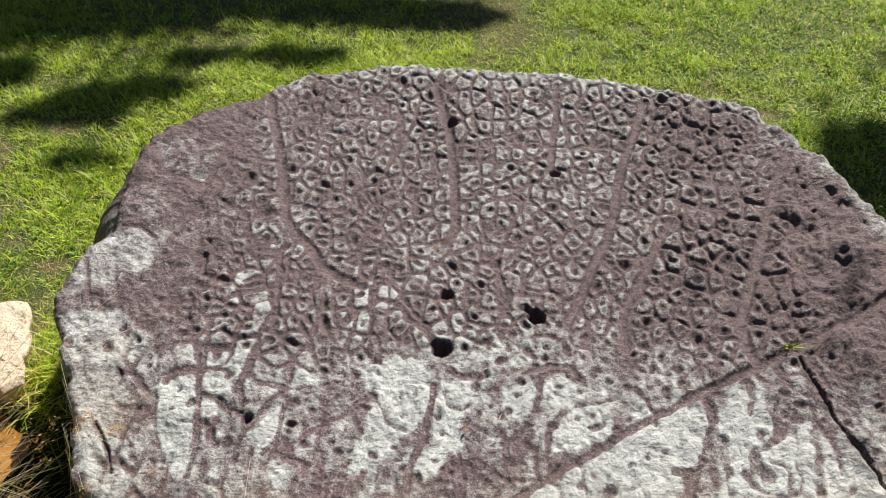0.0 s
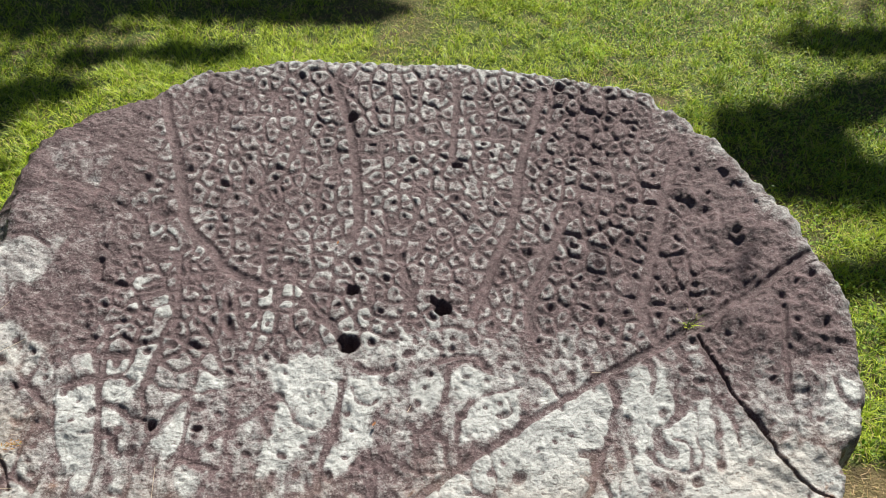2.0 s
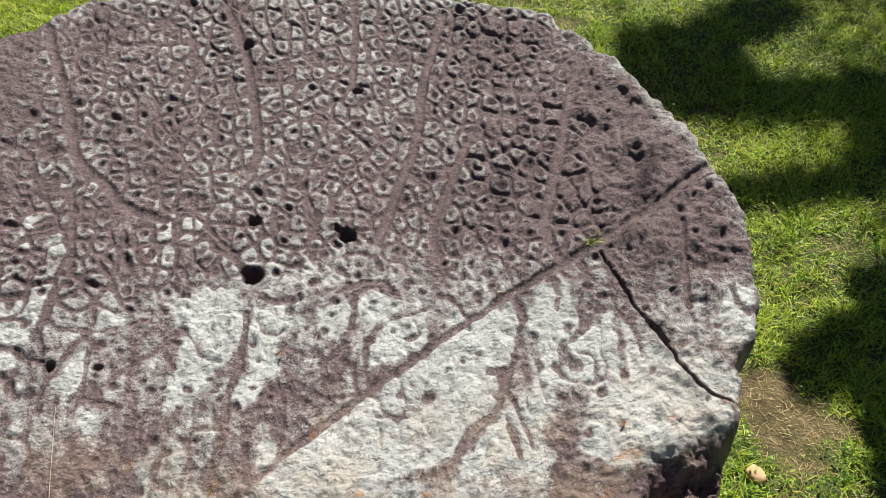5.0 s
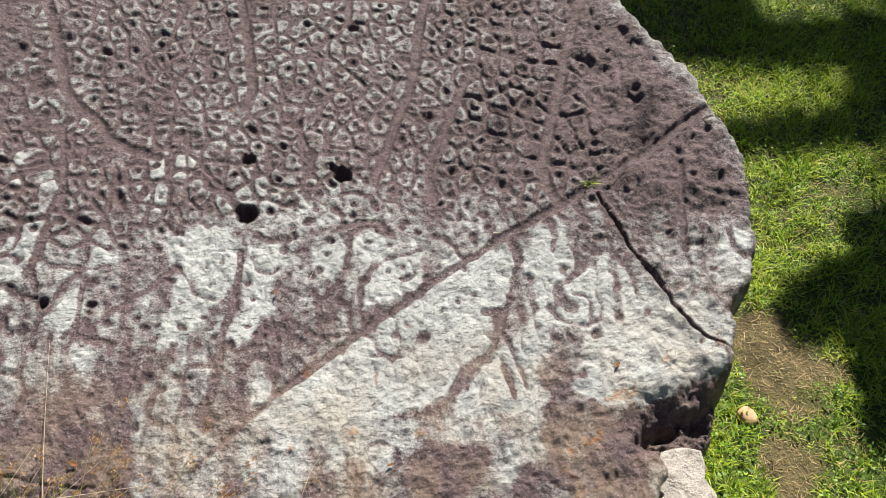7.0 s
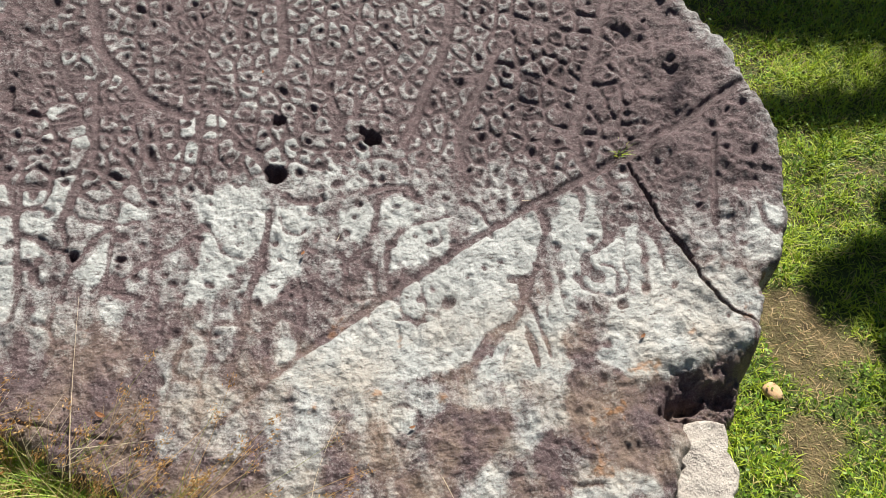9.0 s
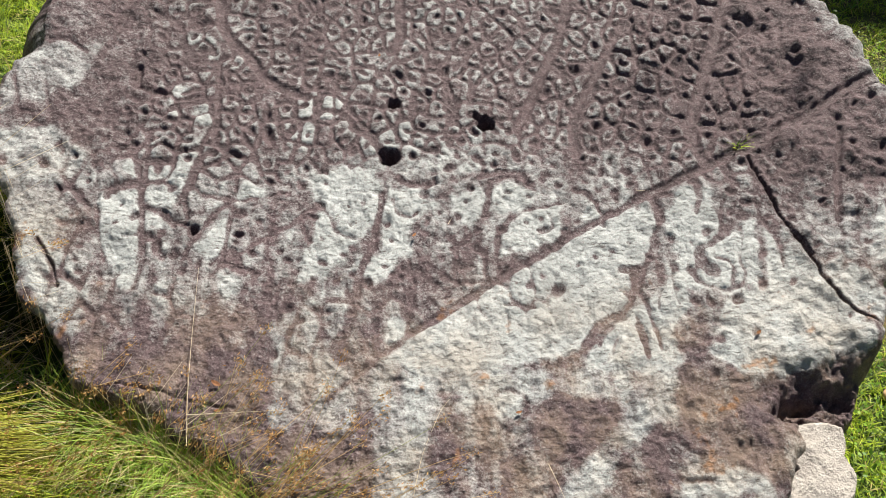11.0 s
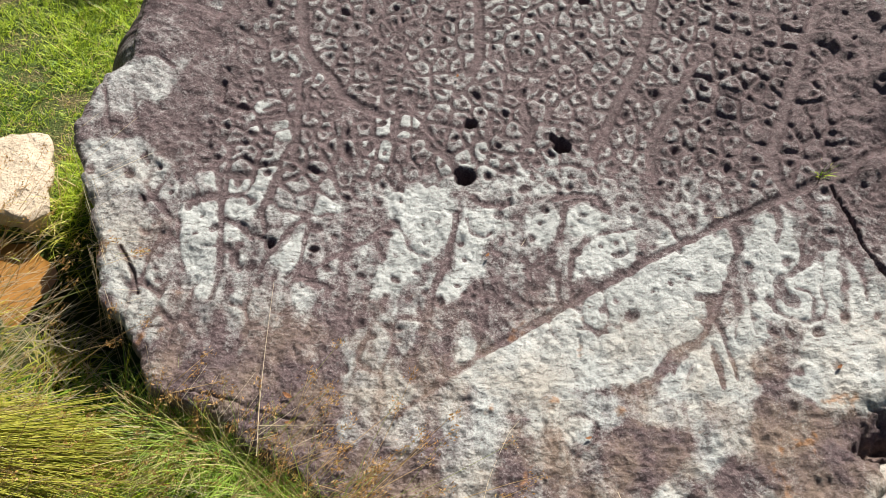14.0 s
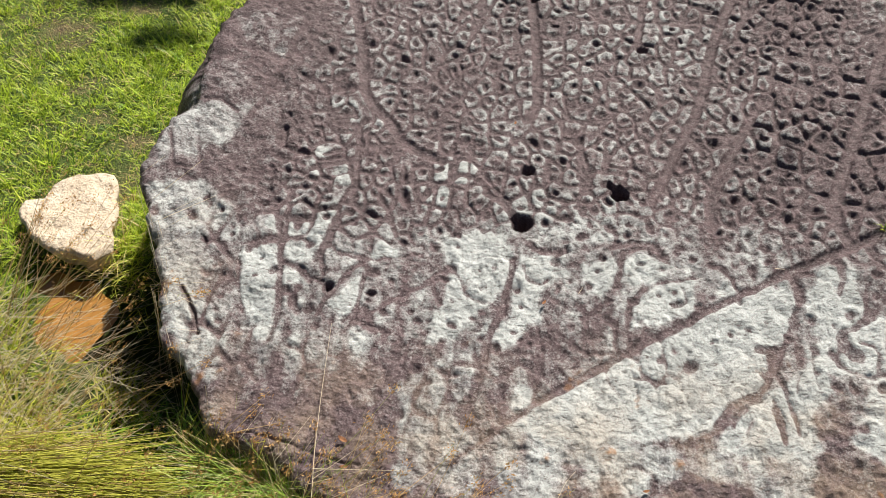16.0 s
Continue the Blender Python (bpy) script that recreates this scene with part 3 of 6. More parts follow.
cups(0.0115, 0.0088, (0.699, 1.784), (-0.592, 1.624), (-0.401, 1.684), (-0.343, 1.666), (-0.287, 1.588), (0.093, 1.655), (0.378, 1.640), (0.521, 1.623), (0.559, 1.648), (0.711, 1.629), (0.728, 1.669), (-0.351, 1.472), (0.048, 1.468), (0.102, 1.484))
cups(0.0115, 0.0088, (0.336, 1.496), (0.436, 1.465))
cups(0.015, 0.0125, (0.637, 2.282), (-0.524, 1.989), (-0.411, 2.022), (-0.319, 1.977), (-0.082, 1.962), (-0.468, 1.869), (-0.063, 1.893), (0.289, 1.904), (0.428, 1.898), (-0.145, 1.709), (0.135, 1.724), (0.456, 1.707), (0.706, 1.697), (-0.285, 1.530))
cups(0.015, 0.0125, (0.488, 1.535), (0.597, 1.468), (0.661, 1.495))
groove(0.0189, 0.0081, (0.615, 1.915), (0.626, 1.891), (0.661, 1.880))
groove(0.0210, 0.0090, (0.690, 1.879), (0.730, 1.862))
groove(0.0189, 0.0081, (0.713, 1.970), (0.740, 1.953), (0.775, 1.944))
groove(0.0126, 0.0054, (0.490, 2.045), (0.603, 2.033))
groove(0.0126, 0.0054, (0.372, 2.111), (0.456, 2.093))
groove(0.0147, 0.0063, (0.442, 2.181), (0.494, 2.151))
groove(0.0126, 0.0054, (-0.505, 1.809), (-0.492, 1.746), (-0.468, 1.720))
groove(0.0147, 0.0063, (-0.329, 1.702), (-0.313, 1.676), (-0.313, 1.641), (-0.332, 1.628))
groove(0.0126, 0.0054, (-0.493, 1.648), (-0.428, 1.679), (-0.344, 1.680))
groove(0.0126, 0.0054, (-0.486, 1.615), (-0.417, 1.645))
groove(0.0126, 0.0054, (-0.391, 1.595), (-0.323, 1.598))
groove(0.0147, 0.0063, (-0.319, 1.720), (-0.273, 1.669), (-0.230, 1.653))
groove(0.0168, 0.0072, (-0.612, 1.718), (-0.605, 1.675), (-0.556, 1.656))
groove(0.0126, 0.0054, (0.212, 1.782), (0.111, 1.788))
groove(0.0126, 0.0054, (0.137, 1.711), (0.133, 1.607), (0.158, 1.556))
groove(0.0126, 0.0054, (0.200, 1.692), (0.196, 1.623))
groove(0.0126, 0.0054, (0.134, 1.627), (0.244, 1.613))
groove(0.0126, 0.0054, (0.058, 1.659), (0.061, 1.599), (0.091, 1.582))
groove(0.0126, 0.0054, (0.081, 1.784), (0.023, 1.747))
groove(0.0126, 0.0054, (0.592, 1.720), (0.622, 1.691), (0.675, 1.678))
groove(0.0126, 0.0054, (0.571, 1.591), (0.596, 1.576), (0.636, 1.578))
groove(0.0126, 0.0054, (0.652, 1.553), (0.691, 1.517), (0.691, 1.485))
groove(0.0126, 0.0054, (0.464, 1.713), (0.522, 1.724))
groove(0.0189, 0.0081, (-0.557, 1.452), (-0.524, 1.445), (-0.492, 1.450))
groove(0.0189, 0.0081, (-0.090, 1.552), (-0.053, 1.532), (-0.036, 1.511), (-0.019, 1.485))
groove(0.0126, 0.0054, (-0.267, 2.240), (-0.202, 2.238), (-0.137, 2.245))
groove(0.0126, 0.0054, (-0.120, 2.241), (-0.115, 2.175), (-0.120, 2.120))
groove(0.0126, 0.0054, (0.033, 2.127), (0.105, 2.135), (0.279, 2.123))
groove(0.0105, 0.0045, (0.026, 2.300), (0.002, 2.323), (0.007, 2.358), (0.027, 2.366), (0.043, 2.335), (0.039, 2.278))
groove(0.0126, 0.0054, (0.049, 2.127), (0.049, 2.080), (0.103, 2.070), (0.105, 2.123))
groove(0.0126, 0.0054, (-0.202, 2.086), (-0.181, 2.129), (-0.150, 2.163))
groove(0.0105, 0.0045, (-0.007, 2.479), (0.002, 2.370), (0.002, 2.277), (0.026, 2.228))
groove(0.0105, 0.0045, (-0.188, 2.307), (-0.173, 2.342), (-0.140, 2.344))
groove(0.0126, 0.0054, (0.118, 1.933), (0.160, 1.932), (0.235, 1.921))
groove(0.0126, 0.0054, (0.177, 1.966), (0.194, 1.940))
groove(0.0105, 0.0045, (0.143, 2.346), (0.176, 2.334), (0.182, 2.276))
groove(0.0105, 0.0045, (0.353, 2.259), (0.345, 2.159), (0.357, 2.116))
groove(0.0105, 0.0045, (0.602, 2.310), (0.604, 2.230), (0.580, 2.144))
# lower half: lines
groove(0.0108, 0.006, (-0.550, 1.472), (-0.550, 1.401), (-0.547, 1.325), (-0.541, 1.252), (-0.537, 1.181), (-0.542, 1.125))
groove(0.0085, 0.006, (-0.606, 1.370), (-0.571, 1.384), (-0.540, 1.389))
groove(0.0095, 0.007, (-0.534, 1.394), (-0.509, 1.391), (-0.479, 1.374))
groove(0.0094, 0.007, (-0.538, 1.326), (-0.512, 1.315), (-0.485, 1.291), (-0.447, 1.282))
groove(0.0082, 0.006, (-0.522, 1.250), (-0.503, 1.242))
groove(0.0082, 0.005, (-0.576, 1.246), (-0.541, 1.255))
groove(0.0098, 0.006, (-0.425, 1.510), (-0.444, 1.438), (-0.459, 1.375), (-0.471, 1.336))
groove(0.0083, 0.005, (-0.418, 1.361), (-0.379, 1.350), (-0.304, 1.357))
groove(0.0090, 0.006, (-0.450, 1.199), (-0.430, 1.242), (-0.399, 1.302), (-0.365, 1.340))
groove(0.0103, 0.006, (-0.352, 1.333), (-0.360, 1.273), (-0.367, 1.215), (-0.389, 1.186))
groove(0.0109, 0.007, (-0.365, 1.194), (-0.333, 1.177), (-0.303, 1.172))
groove(0.0091, 0.005, (-0.188, 1.307), (-0.260, 1.269), (-0.307, 1.231), (-0.364, 1.180))
groove(0.0074, 0.005, (-0.641, 1.320), (-0.627, 1.247), (-0.610, 1.191))
groove(0.0130, 0.008, (-0.561, 1.455), (-0.528, 1.449), (-0.491, 1.454))
groove(0.0133, 0.007, (-0.024, 1.368), (-0.028, 1.307), (-0.043, 1.234), (-0.073, 1.163), (-0.078, 1.108))
groove(0.0083, 0.006, (0.015, 1.414), (0.040, 1.386), (0.098, 1.389))
groove(0.0082, 0.005, (0.002, 1.352), (0.008, 1.314), (0.039, 1.307))
groove(0.0071, 0.005, (-0.144, 1.322), (-0.124, 1.270), (-0.080, 1.251))
groove(0.0125, 0.008, (0.209, 1.410), (0.248, 1.421), (0.299, 1.412), (0.315, 1.374))
groove(0.0104, 0.006, (0.227, 1.393), (0.220, 1.340), (0.202, 1.295))
groove(0.0122, 0.006, (0.272, 1.301), (0.237, 1.257), (0.227, 1.200))
groove(0.0092, 0.005, (0.298, 1.314), (0.342, 1.315), (0.387, 1.325))
groove(0.0092, 0.005, (0.353, 1.297), (0.355, 1.260))
groove(0.0104, 0.006, (0.434, 1.353), (0.455, 1.322), (0.464, 1.291))
groove(0.0085, 0.005, (0.574, 1.329), (0.588, 1.283), (0.577, 1.225), (0.551, 1.170), (0.531, 1.116))
groove(0.0139, 0.009, (0.511, 1.145), (0.519, 1.117), (0.519, 1.090))
groove(0.0108, 0.007, (0.761, 1.373), (0.779, 1.341))
groove(0.0096, 0.005, (0.695, 1.349), (0.693, 1.304), (0.675, 1.269))
groove(0.0106, 0.005, (0.739, 1.300), (0.727, 1.257), (0.729, 1.228))
groove(0.0087, 0.005, (0.480, 1.046), (0.432, 1.028), (0.398, 0.991), (0.377, 0.954))
groove(0.0077, 0.005, (0.490, 1.032), (0.441, 1.009), (0.418, 0.965))
groove(0.0087, 0.005, (0.507, 1.031), (0.523, 0.985), (0.515, 0.935))
groove(0.0077, 0.005, (0.531, 1.036), (0.547, 0.997), (0.544, 0.952))
groove(0.0070, 0.005, (0.602, 1.153), (0.596, 1.085), (0.602, 1.052))
groove(0.0076, 0.006, (0.231, 1.076), (0.260, 1.072), (0.295, 1.067))
groove(0.0057, 0.004, (0.236, 1.056), (0.238, 1.010))
groove(0.0045, 0.005, (0.200, 0.862), (0.206, 0.876), (0.229, 0.883), (0.256, 0.872), (0.263, 0.848), (0.252, 0.825), (0.235, 0.808))
groove(0.0045, 0.005, (0.201, 0.844), (0.214, 0.824), (0.235, 0.819))
groove(0.0054, 0.006, (0.529, 0.688), (0.554, 0.680), (0.594, 0.676))
groove(0.0046, 0.005, (0.517, 0.769), (0.547, 0.762))
groove(0.0087, 0.005, (0.036, 1.121), (0.033, 1.053), (0.023, 1.014))
groove(0.0078, 0.005, (0.098, 1.161), (0.133, 1.133), (0.205, 1.131))
crack(0.0048, 0.013, (-0.754, 1.239), (-0.731, 1.212), (-0.709, 1.172), (-0.697, 1.131))
crack(0.0049, 0.005, (-0.565, 1.084), (-0.607, 1.062), (-0.651, 1.054), (-0.678, 1.046))
groove(0.0085, 0.005, (0.806, 1.294), (0.818, 1.234), (0.840, 1.175), (0.834, 1.121))
groove(0.0060, 0.004, (0.840, 1.002), (0.858, 0.962), (0.889, 0.923))
# lower half: pits
pit(-0.433, 1.271, 0.0105, 0.026)
pit(-0.493, 1.204, 0.0104, 0.007)
pit(-0.522, 1.250, 0.0094, 0.006)
pit(-0.640, 1.572, 0.0142, 0.004)
pit(-0.230, 1.200, 0.0091, 0.006)
pit(-0.185, 1.251, 0.0080, 0.005)
pit(-0.169, 1.307, 0.0082, 0.005)
pit(-0.131, 1.094, 0.0077, 0.005)
pit(0.127, 1.290, 0.0093, 0.005)
pit(0.131, 1.246, 0.0092, 0.005)
pit(0.215, 1.300, 0.0105, 0.004)
pit(0.352, 1.105, 0.0145, 0.009)
pit(0.290, 1.119, 0.0100, 0.006)
pit(0.604, 1.323, 0.0084, 0.005)
pit(0.618, 1.328, 0.0096, 0.005)
pit(0.843, 1.089, 0.0106, 0.006)
pit(0.740, 0.978, 0.0147, 0.004)
pit(0.641, 0.891, 0.0087, 0.006)
pit(0.672, 0.970, 0.0078, 0.005)
pit(0.638, 0.968, 0.0078, 0.005)
pit(-0.675, 1.303, 0.0073, 0.005)
pit(-0.665, 1.274, 0.0072, 0.005)
pit(-0.670, 1.464, 0.0075, 0.005)
pit(-0.665, 1.433, 0.0075, 0.005)
pit(-0.588, 1.518, 0.0089, 0.005)
pit(0.579, 1.240, 0.0082, 0.005)
pit(0.576, 1.204, 0.0082, 0.005)
pit(0.001, 1.248, 0.0091, 0.005)
pit(-0.055, 1.198, 0.0090, 0.005)
pit(-0.018, 1.184, 0.0090, 0.005)
pit(0.037, 1.155, 0.0089, 0.005)
pit(0.109, 1.147, 0.0089, 0.005)
pit(0.136, 1.203, 0.0091, 0.005)
pit(0.506, 1.326, 0.0083, 0.004)
pit(0.603, 1.092, 0.0080, 0.004)
# cups and lines of the lower field
cups(0.0085, 0.005, (-0.669, 1.387), (-0.694, 1.302), (-0.673, 1.411), (-0.351, 1.473), (-0.149, 1.394), (-0.092, 1.286), (-0.153, 1.253), (-0.099, 1.338), (0.121, 1.473), (0.239, 1.470), (0.264, 1.364), (0.168, 1.341), (0.189, 1.261), (0.485, 1.361))
cups(0.0085, 0.005, (0.594, 1.424), (0.014, 1.157), (-0.004, 1.164), (0.321, 1.141), (-0.293, 1.300), (-0.129, 1.486), (-0.089, 1.490), (-0.193, 1.445), (0.154, 1.477), (0.291, 1.465), (0.351, 1.486), (0.378, 1.429), (0.568, 1.465), (0.530, 1.468))
cups(0.0085, 0.005, (0.660, 1.442), (0.099, 1.391), (0.103, 1.315), (0.078, 1.285), (0.053, 1.315), (-0.010, 1.286), (-0.206, 1.198), (-0.299, 1.210), (-0.109, 1.213), (-0.119, 1.143), (-0.664, 1.193), (-0.664, 1.228), (-0.736, 1.473), (-0.705, 1.516))
cups(0.0085, 0.005, (-0.708, 1.456), (0.837, 1.364), (0.854, 1.302), (0.883, 1.329), (0.916, 1.370), (0.858, 1.377), (0.899, 1.240), (0.929, 1.294), (0.876, 1.242), (0.888, 1.404), (0.849, 1.455), (0.439, 1.181), (0.401, 1.162), (0.515, 1.212))
cups(0.0085, 0.005, (0.500, 1.286), (0.466, 1.258))
cups(0.0115, 0.0075, (-0.275, 1.404), (-0.083, 1.164), (0.086, 1.388), (0.147, 1.302), (0.779, 1.085), (0.245, 1.267), (0.906, 1.349))
groove(0.0126, 0.0056, (-0.355, 1.187), (-0.320, 1.167))
groove(0.0108, 0.0048, (-0.307, 1.238), (-0.236, 1.284), (-0.175, 1.330))
groove(0.0090, 0.0040, (-0.100, 1.369), (-0.036, 1.369))
groove(0.0090, 0.0040, (-0.110, 1.264), (-0.079, 1.254))
groove(0.0108, 0.0048, (0.690, 1.362), (0.688, 1.317), (0.675, 1.274))
groove(0.0126, 0.0056, (0.756, 1.387), (0.772, 1.340))
groove(0.0108, 0.0048, (-0.618, 1.360), (-0.582, 1.375), (-0.549, 1.384))
cups(0.0085, 0.0055, (0.381, 1.372), (0.558, 1.172), (0.935, 1.885), (1.029, 1.704), (0.892, 1.714), (1.077, 1.666), (1.041, 1.523), (1.147, 1.415), (1.049, 1.412), (1.065, 1.334), (0.849, 1.547), (0.857, 1.721))
cups(0.0115, 0.008, (0.720, 1.052), (1.112, 1.393), (0.936, 1.604))
groove(0.0095, 0.0050, (0.685, 1.332), (0.687, 1.308), (0.673, 1.279))
groove(0.0171, 0.0090, (0.662, 1.176), (0.667, 1.146), (0.681, 1.123))
groove(0.0095, 0.0050, (0.695, 1.156), (0.720, 1.152), (0.731, 1.128), (0.722, 1.094))
groove(0.0095, 0.0050, (0.746, 1.154), (0.753, 1.117), (0.742, 1.090), (0.708, 1.080), (0.666, 1.087), (0.645, 1.108), (0.634, 1.138))
groove(0.0076, 0.0040, (0.742, 1.162), (0.758, 1.174), (0.769, 1.217))
groove(0.0114, 0.0060, (0.736, 1.215), (0.700, 1.199), (0.678, 1.188))
groove(0.0171, 0.0090, (0.493, 1.147), (0.526, 1.142), (0.523, 1.107))
groove(0.0133, 0.0070, (0.519, 1.108), (0.498, 1.063), (0.475, 1.039), (0.449, 1.030), (0.412, 0.996), (0.390, 0.974))
groove(0.0095, 0.0050, (0.457, 1.009), (0.416, 0.983), (0.394, 0.961))
groove(0.0095, 0.0050, (0.527, 1.085), (0.531, 1.044))
groove(0.0114, 0.0060, (0.506, 1.014), (0.515, 0.967), (0.515, 0.941))
groove(0.0095, 0.0050, (0.537, 1.016), (0.547, 0.975))
groove(0.0076, 0.0040, (0.459, 0.989), (0.445, 0.959))
groove(0.0114, 0.0060, (0.273, 1.067), (0.297, 1.066))
groove(0.0152, 0.0080, (0.579, 1.334), (0.592, 1.301), (0.594, 1.262))
groove(0.0114, 0.0060, (0.972, 1.793), (0.957, 1.720), (0.942, 1.667), (0.927, 1.652), (0.923, 1.625), (0.936, 1.604))
groove(0.0095, 0.0050, (0.885, 1.660), (0.937, 1.664))
groove(0.0133, 0.0070, (1.075, 1.364), (1.111, 1.348), (1.154, 1.334))
groove(0.0114, 0.0060, (1.029, 1.436), (0.994, 1.312))
crack(0.0045, 0.008, (-0.550, 0.914), (-0.470, 0.899), (-0.401, 0.877), (-0.316, 0.860))
# pale skin left on the stone
pale(1.0, (-0.630, 1.328), (-0.604, 1.360), (-0.557, 1.373), (-0.542, 1.310), (-0.541, 1.209), (-0.540, 1.139), (-0.566, 1.131), (-0.586, 1.193), (-0.626, 1.219))
pale(1.0, (-0.599, 1.414), (-0.556, 1.471), (-0.541, 1.402), (-0.559, 1.388))
pale(1.0, (-0.523, 1.403), (-0.477, 1.444), (-0.425, 1.502), (-0.436, 1.422), (-0.467, 1.359), (-0.488, 1.377))
pale(1.0, (-0.538, 1.371), (-0.481, 1.366), (-0.483, 1.328), (-0.533, 1.333))
pale(1.0, (-0.536, 1.311), (-0.497, 1.290), (-0.518, 1.260), (-0.537, 1.267))
pale(1.0, (-0.416, 1.221), (-0.397, 1.272), (-0.364, 1.325), (-0.350, 1.303), (-0.362, 1.230), (-0.389, 1.193))
pale(1.0, (-0.366, 1.348), (-0.304, 1.357), (-0.293, 1.381), (-0.320, 1.408), (-0.337, 1.379))
pale(1.0, (-0.173, 1.414), (-0.115, 1.446), (-0.043, 1.430), (-0.030, 1.368), (-0.037, 1.292), (-0.067, 1.248), (-0.110, 1.219), (-0.145, 1.163), (-0.205, 1.148), (-0.185, 1.233), (-0.162, 1.307))
pale(1.0, (-0.186, 1.417), (-0.166, 1.422), (-0.163, 1.386), (-0.181, 1.386))
pale(1.0, (-0.018, 1.345), (0.002, 1.375), (0.098, 1.374), (0.090, 1.336), (0.039, 1.292), (0.037, 1.204), (-0.024, 1.205), (-0.011, 1.277))
pale(1.0, (-0.097, 1.163), (-0.061, 1.205), (0.001, 1.219), (-0.012, 1.163), (-0.054, 1.135))
pale(1.0, (0.142, 1.350), (0.213, 1.371), (0.217, 1.325), (0.189, 1.274), (0.164, 1.274))
pale(1.0, (0.238, 1.370), (0.278, 1.384), (0.315, 1.367), (0.305, 1.322), (0.235, 1.314))
pale(1.0, (0.269, 1.271), (0.304, 1.311), (0.385, 1.313), (0.359, 1.238), (0.283, 1.212), (0.227, 1.193), (0.249, 1.243))
pale(1.0, (0.440, 1.300), (0.457, 1.284), (0.411, 1.265))
pale(1.0, (0.548, 1.316), (0.583, 1.261), (0.553, 1.184), (0.510, 1.131), (0.493, 1.052), (0.418, 1.016), (0.377, 0.954), (0.261, 0.933), (0.147, 0.924), (0.033, 0.938), (-0.035, 0.951), (0.106, 1.052), (0.279, 1.156), (0.408, 1.236))
pale(0.4, (-0.047, 0.939), (0.068, 0.937), (0.087, 0.840), (0.052, 0.749), (0.081, 0.659), (-0.050, 0.660), (-0.057, 0.795))
pale(1.0, (0.604, 1.282), (0.668, 1.336), (0.713, 1.310), (0.710, 1.230), (0.655, 1.191), (0.606, 1.181))
pale(1.0, (0.650, 1.192), (0.745, 1.227), (0.797, 1.251), (0.780, 1.112), (0.738, 1.075), (0.638, 1.089), (0.588, 1.140))
pale(1.0, (0.623, 1.138), (0.618, 1.044), (0.562, 0.983), (0.585, 0.919), (0.526, 0.898), (0.462, 0.913), (0.384, 0.916), (0.402, 0.978), (0.454, 1.027), (0.527, 1.050))
pale(1.0, (0.699, 1.052), (0.808, 1.083), (0.896, 0.984), (0.853, 0.901), (0.790, 0.906), (0.700, 0.888), (0.644, 0.940))
pale(1.0, (0.815, 1.220), (0.858, 1.105), (0.904, 0.983), (0.892, 0.935), (0.834, 1.002), (0.800, 1.097))
pale(0.3, (-0.885, 1.422), (-0.824, 1.491), (-0.683, 1.471), (-0.647, 1.395), (-0.698, 1.331), (-0.705, 1.228), (-0.653, 1.134), (-0.667, 1.079), (-0.723, 1.076), (-0.764, 1.141), (-0.791, 1.251), (-0.834, 1.350))
pale(0.3, (-0.522, 1.113), (-0.503, 1.141), (-0.422, 1.157), (-0.403, 1.090), (-0.471, 0.984), (-0.500, 1.034))
pale(0.4, (-0.270, 1.040), (-0.156, 1.121), (-0.096, 1.121), (-0.094, 1.041), (-0.172, 0.939), (-0.240, 0.938))
pale(0.55, (-0.373, 1.145), (-0.326, 1.160), (-0.321, 1.092), (-0.351, 1.038))
pale(0.55, (0.124, 0.912), (0.215, 0.922), (0.200, 0.874), (0.121, 0.840))
pale(1.0, (0.206, 0.874), (0.256, 0.872), (0.252, 0.819), (0.202, 0.820))
pale(0.5, (0.461, 0.829), (0.542, 0.861), (0.558, 0.825), (0.485, 0.771), (0.387, 0.675), (0.343, 0.653), (0.291, 0.655))
pale(1.0, (-0.000, 1.060), (0.035, 1.040), (0.011, 1.001), (-0.024, 1.002))
pale(0.6, (0.543, 0.680), (0.660, 0.696), (0.708, 0.639), (0.527, 0.647))
pale(0.6, (0.893, 1.105), (0.994, 1.099), (1.024, 1.035), (0.994, 0.986), (0.936, 1.039))
pale(0.45, (1.063, 1.266), (1.138, 1.249), (1.076, 1.111), (1.015, 1.123))
pale(1.0, (-0.509, 1.665), (-0.485, 1.693), (-0.496, 1.572), (-0.512, 1.588))
pale(1.0, (-0.465, 1.591), (-0.408, 1.628), (-0.412, 1.544), (-0.454, 1.558))
pale(1.0, (-0.488, 1.820), (-0.429, 1.815), (-0.429, 1.750), (-0.464, 1.748))
pale(1.0, (-0.222, 1.637), (-0.185, 1.641), (-0.184, 1.579), (-0.218, 1.578))
pale(1.0, (-0.166, 1.638), (-0.104, 1.657), (-0.099, 1.581), (-0.168, 1.579))
pale(1.0, (-0.252, 1.565), (-0.183, 1.567), (-0.187, 1.505), (-0.240, 1.503))
pale(0.5, (-0.902, 1.503), (-0.784, 1.548), (-0.688, 1.461), (-0.682, 1.370), (-0.847, 1.385))
pale(0.4, (-0.831, 1.335), (-0.768, 1.318), (-0.705, 1.228), (-0.665, 1.133), (-0.712, 1.077), (-0.761, 1.127), (-0.788, 1.237))
pale(0.25, (-0.797, 2.087), (-0.711, 2.120), (-0.617, 2.109), (-0.593, 2.048), (-0.637, 1.942), (-0.734, 1.992))
pale(0.4, (-0.833, 1.768), (-0.696, 1.783), (-0.740, 1.653), (-0.881, 1.571), (-0.906, 1.618))
groove(0.0190, 0.0119, (0.810, 1.422), (0.908, 1.479), (0.991, 1.522), (1.076, 1.566), (1.163, 1.605))
pit(-0.021, 1.486, 0.0111, 0.030)
pit(0.206, 1.580, 0.0105, 0.020)
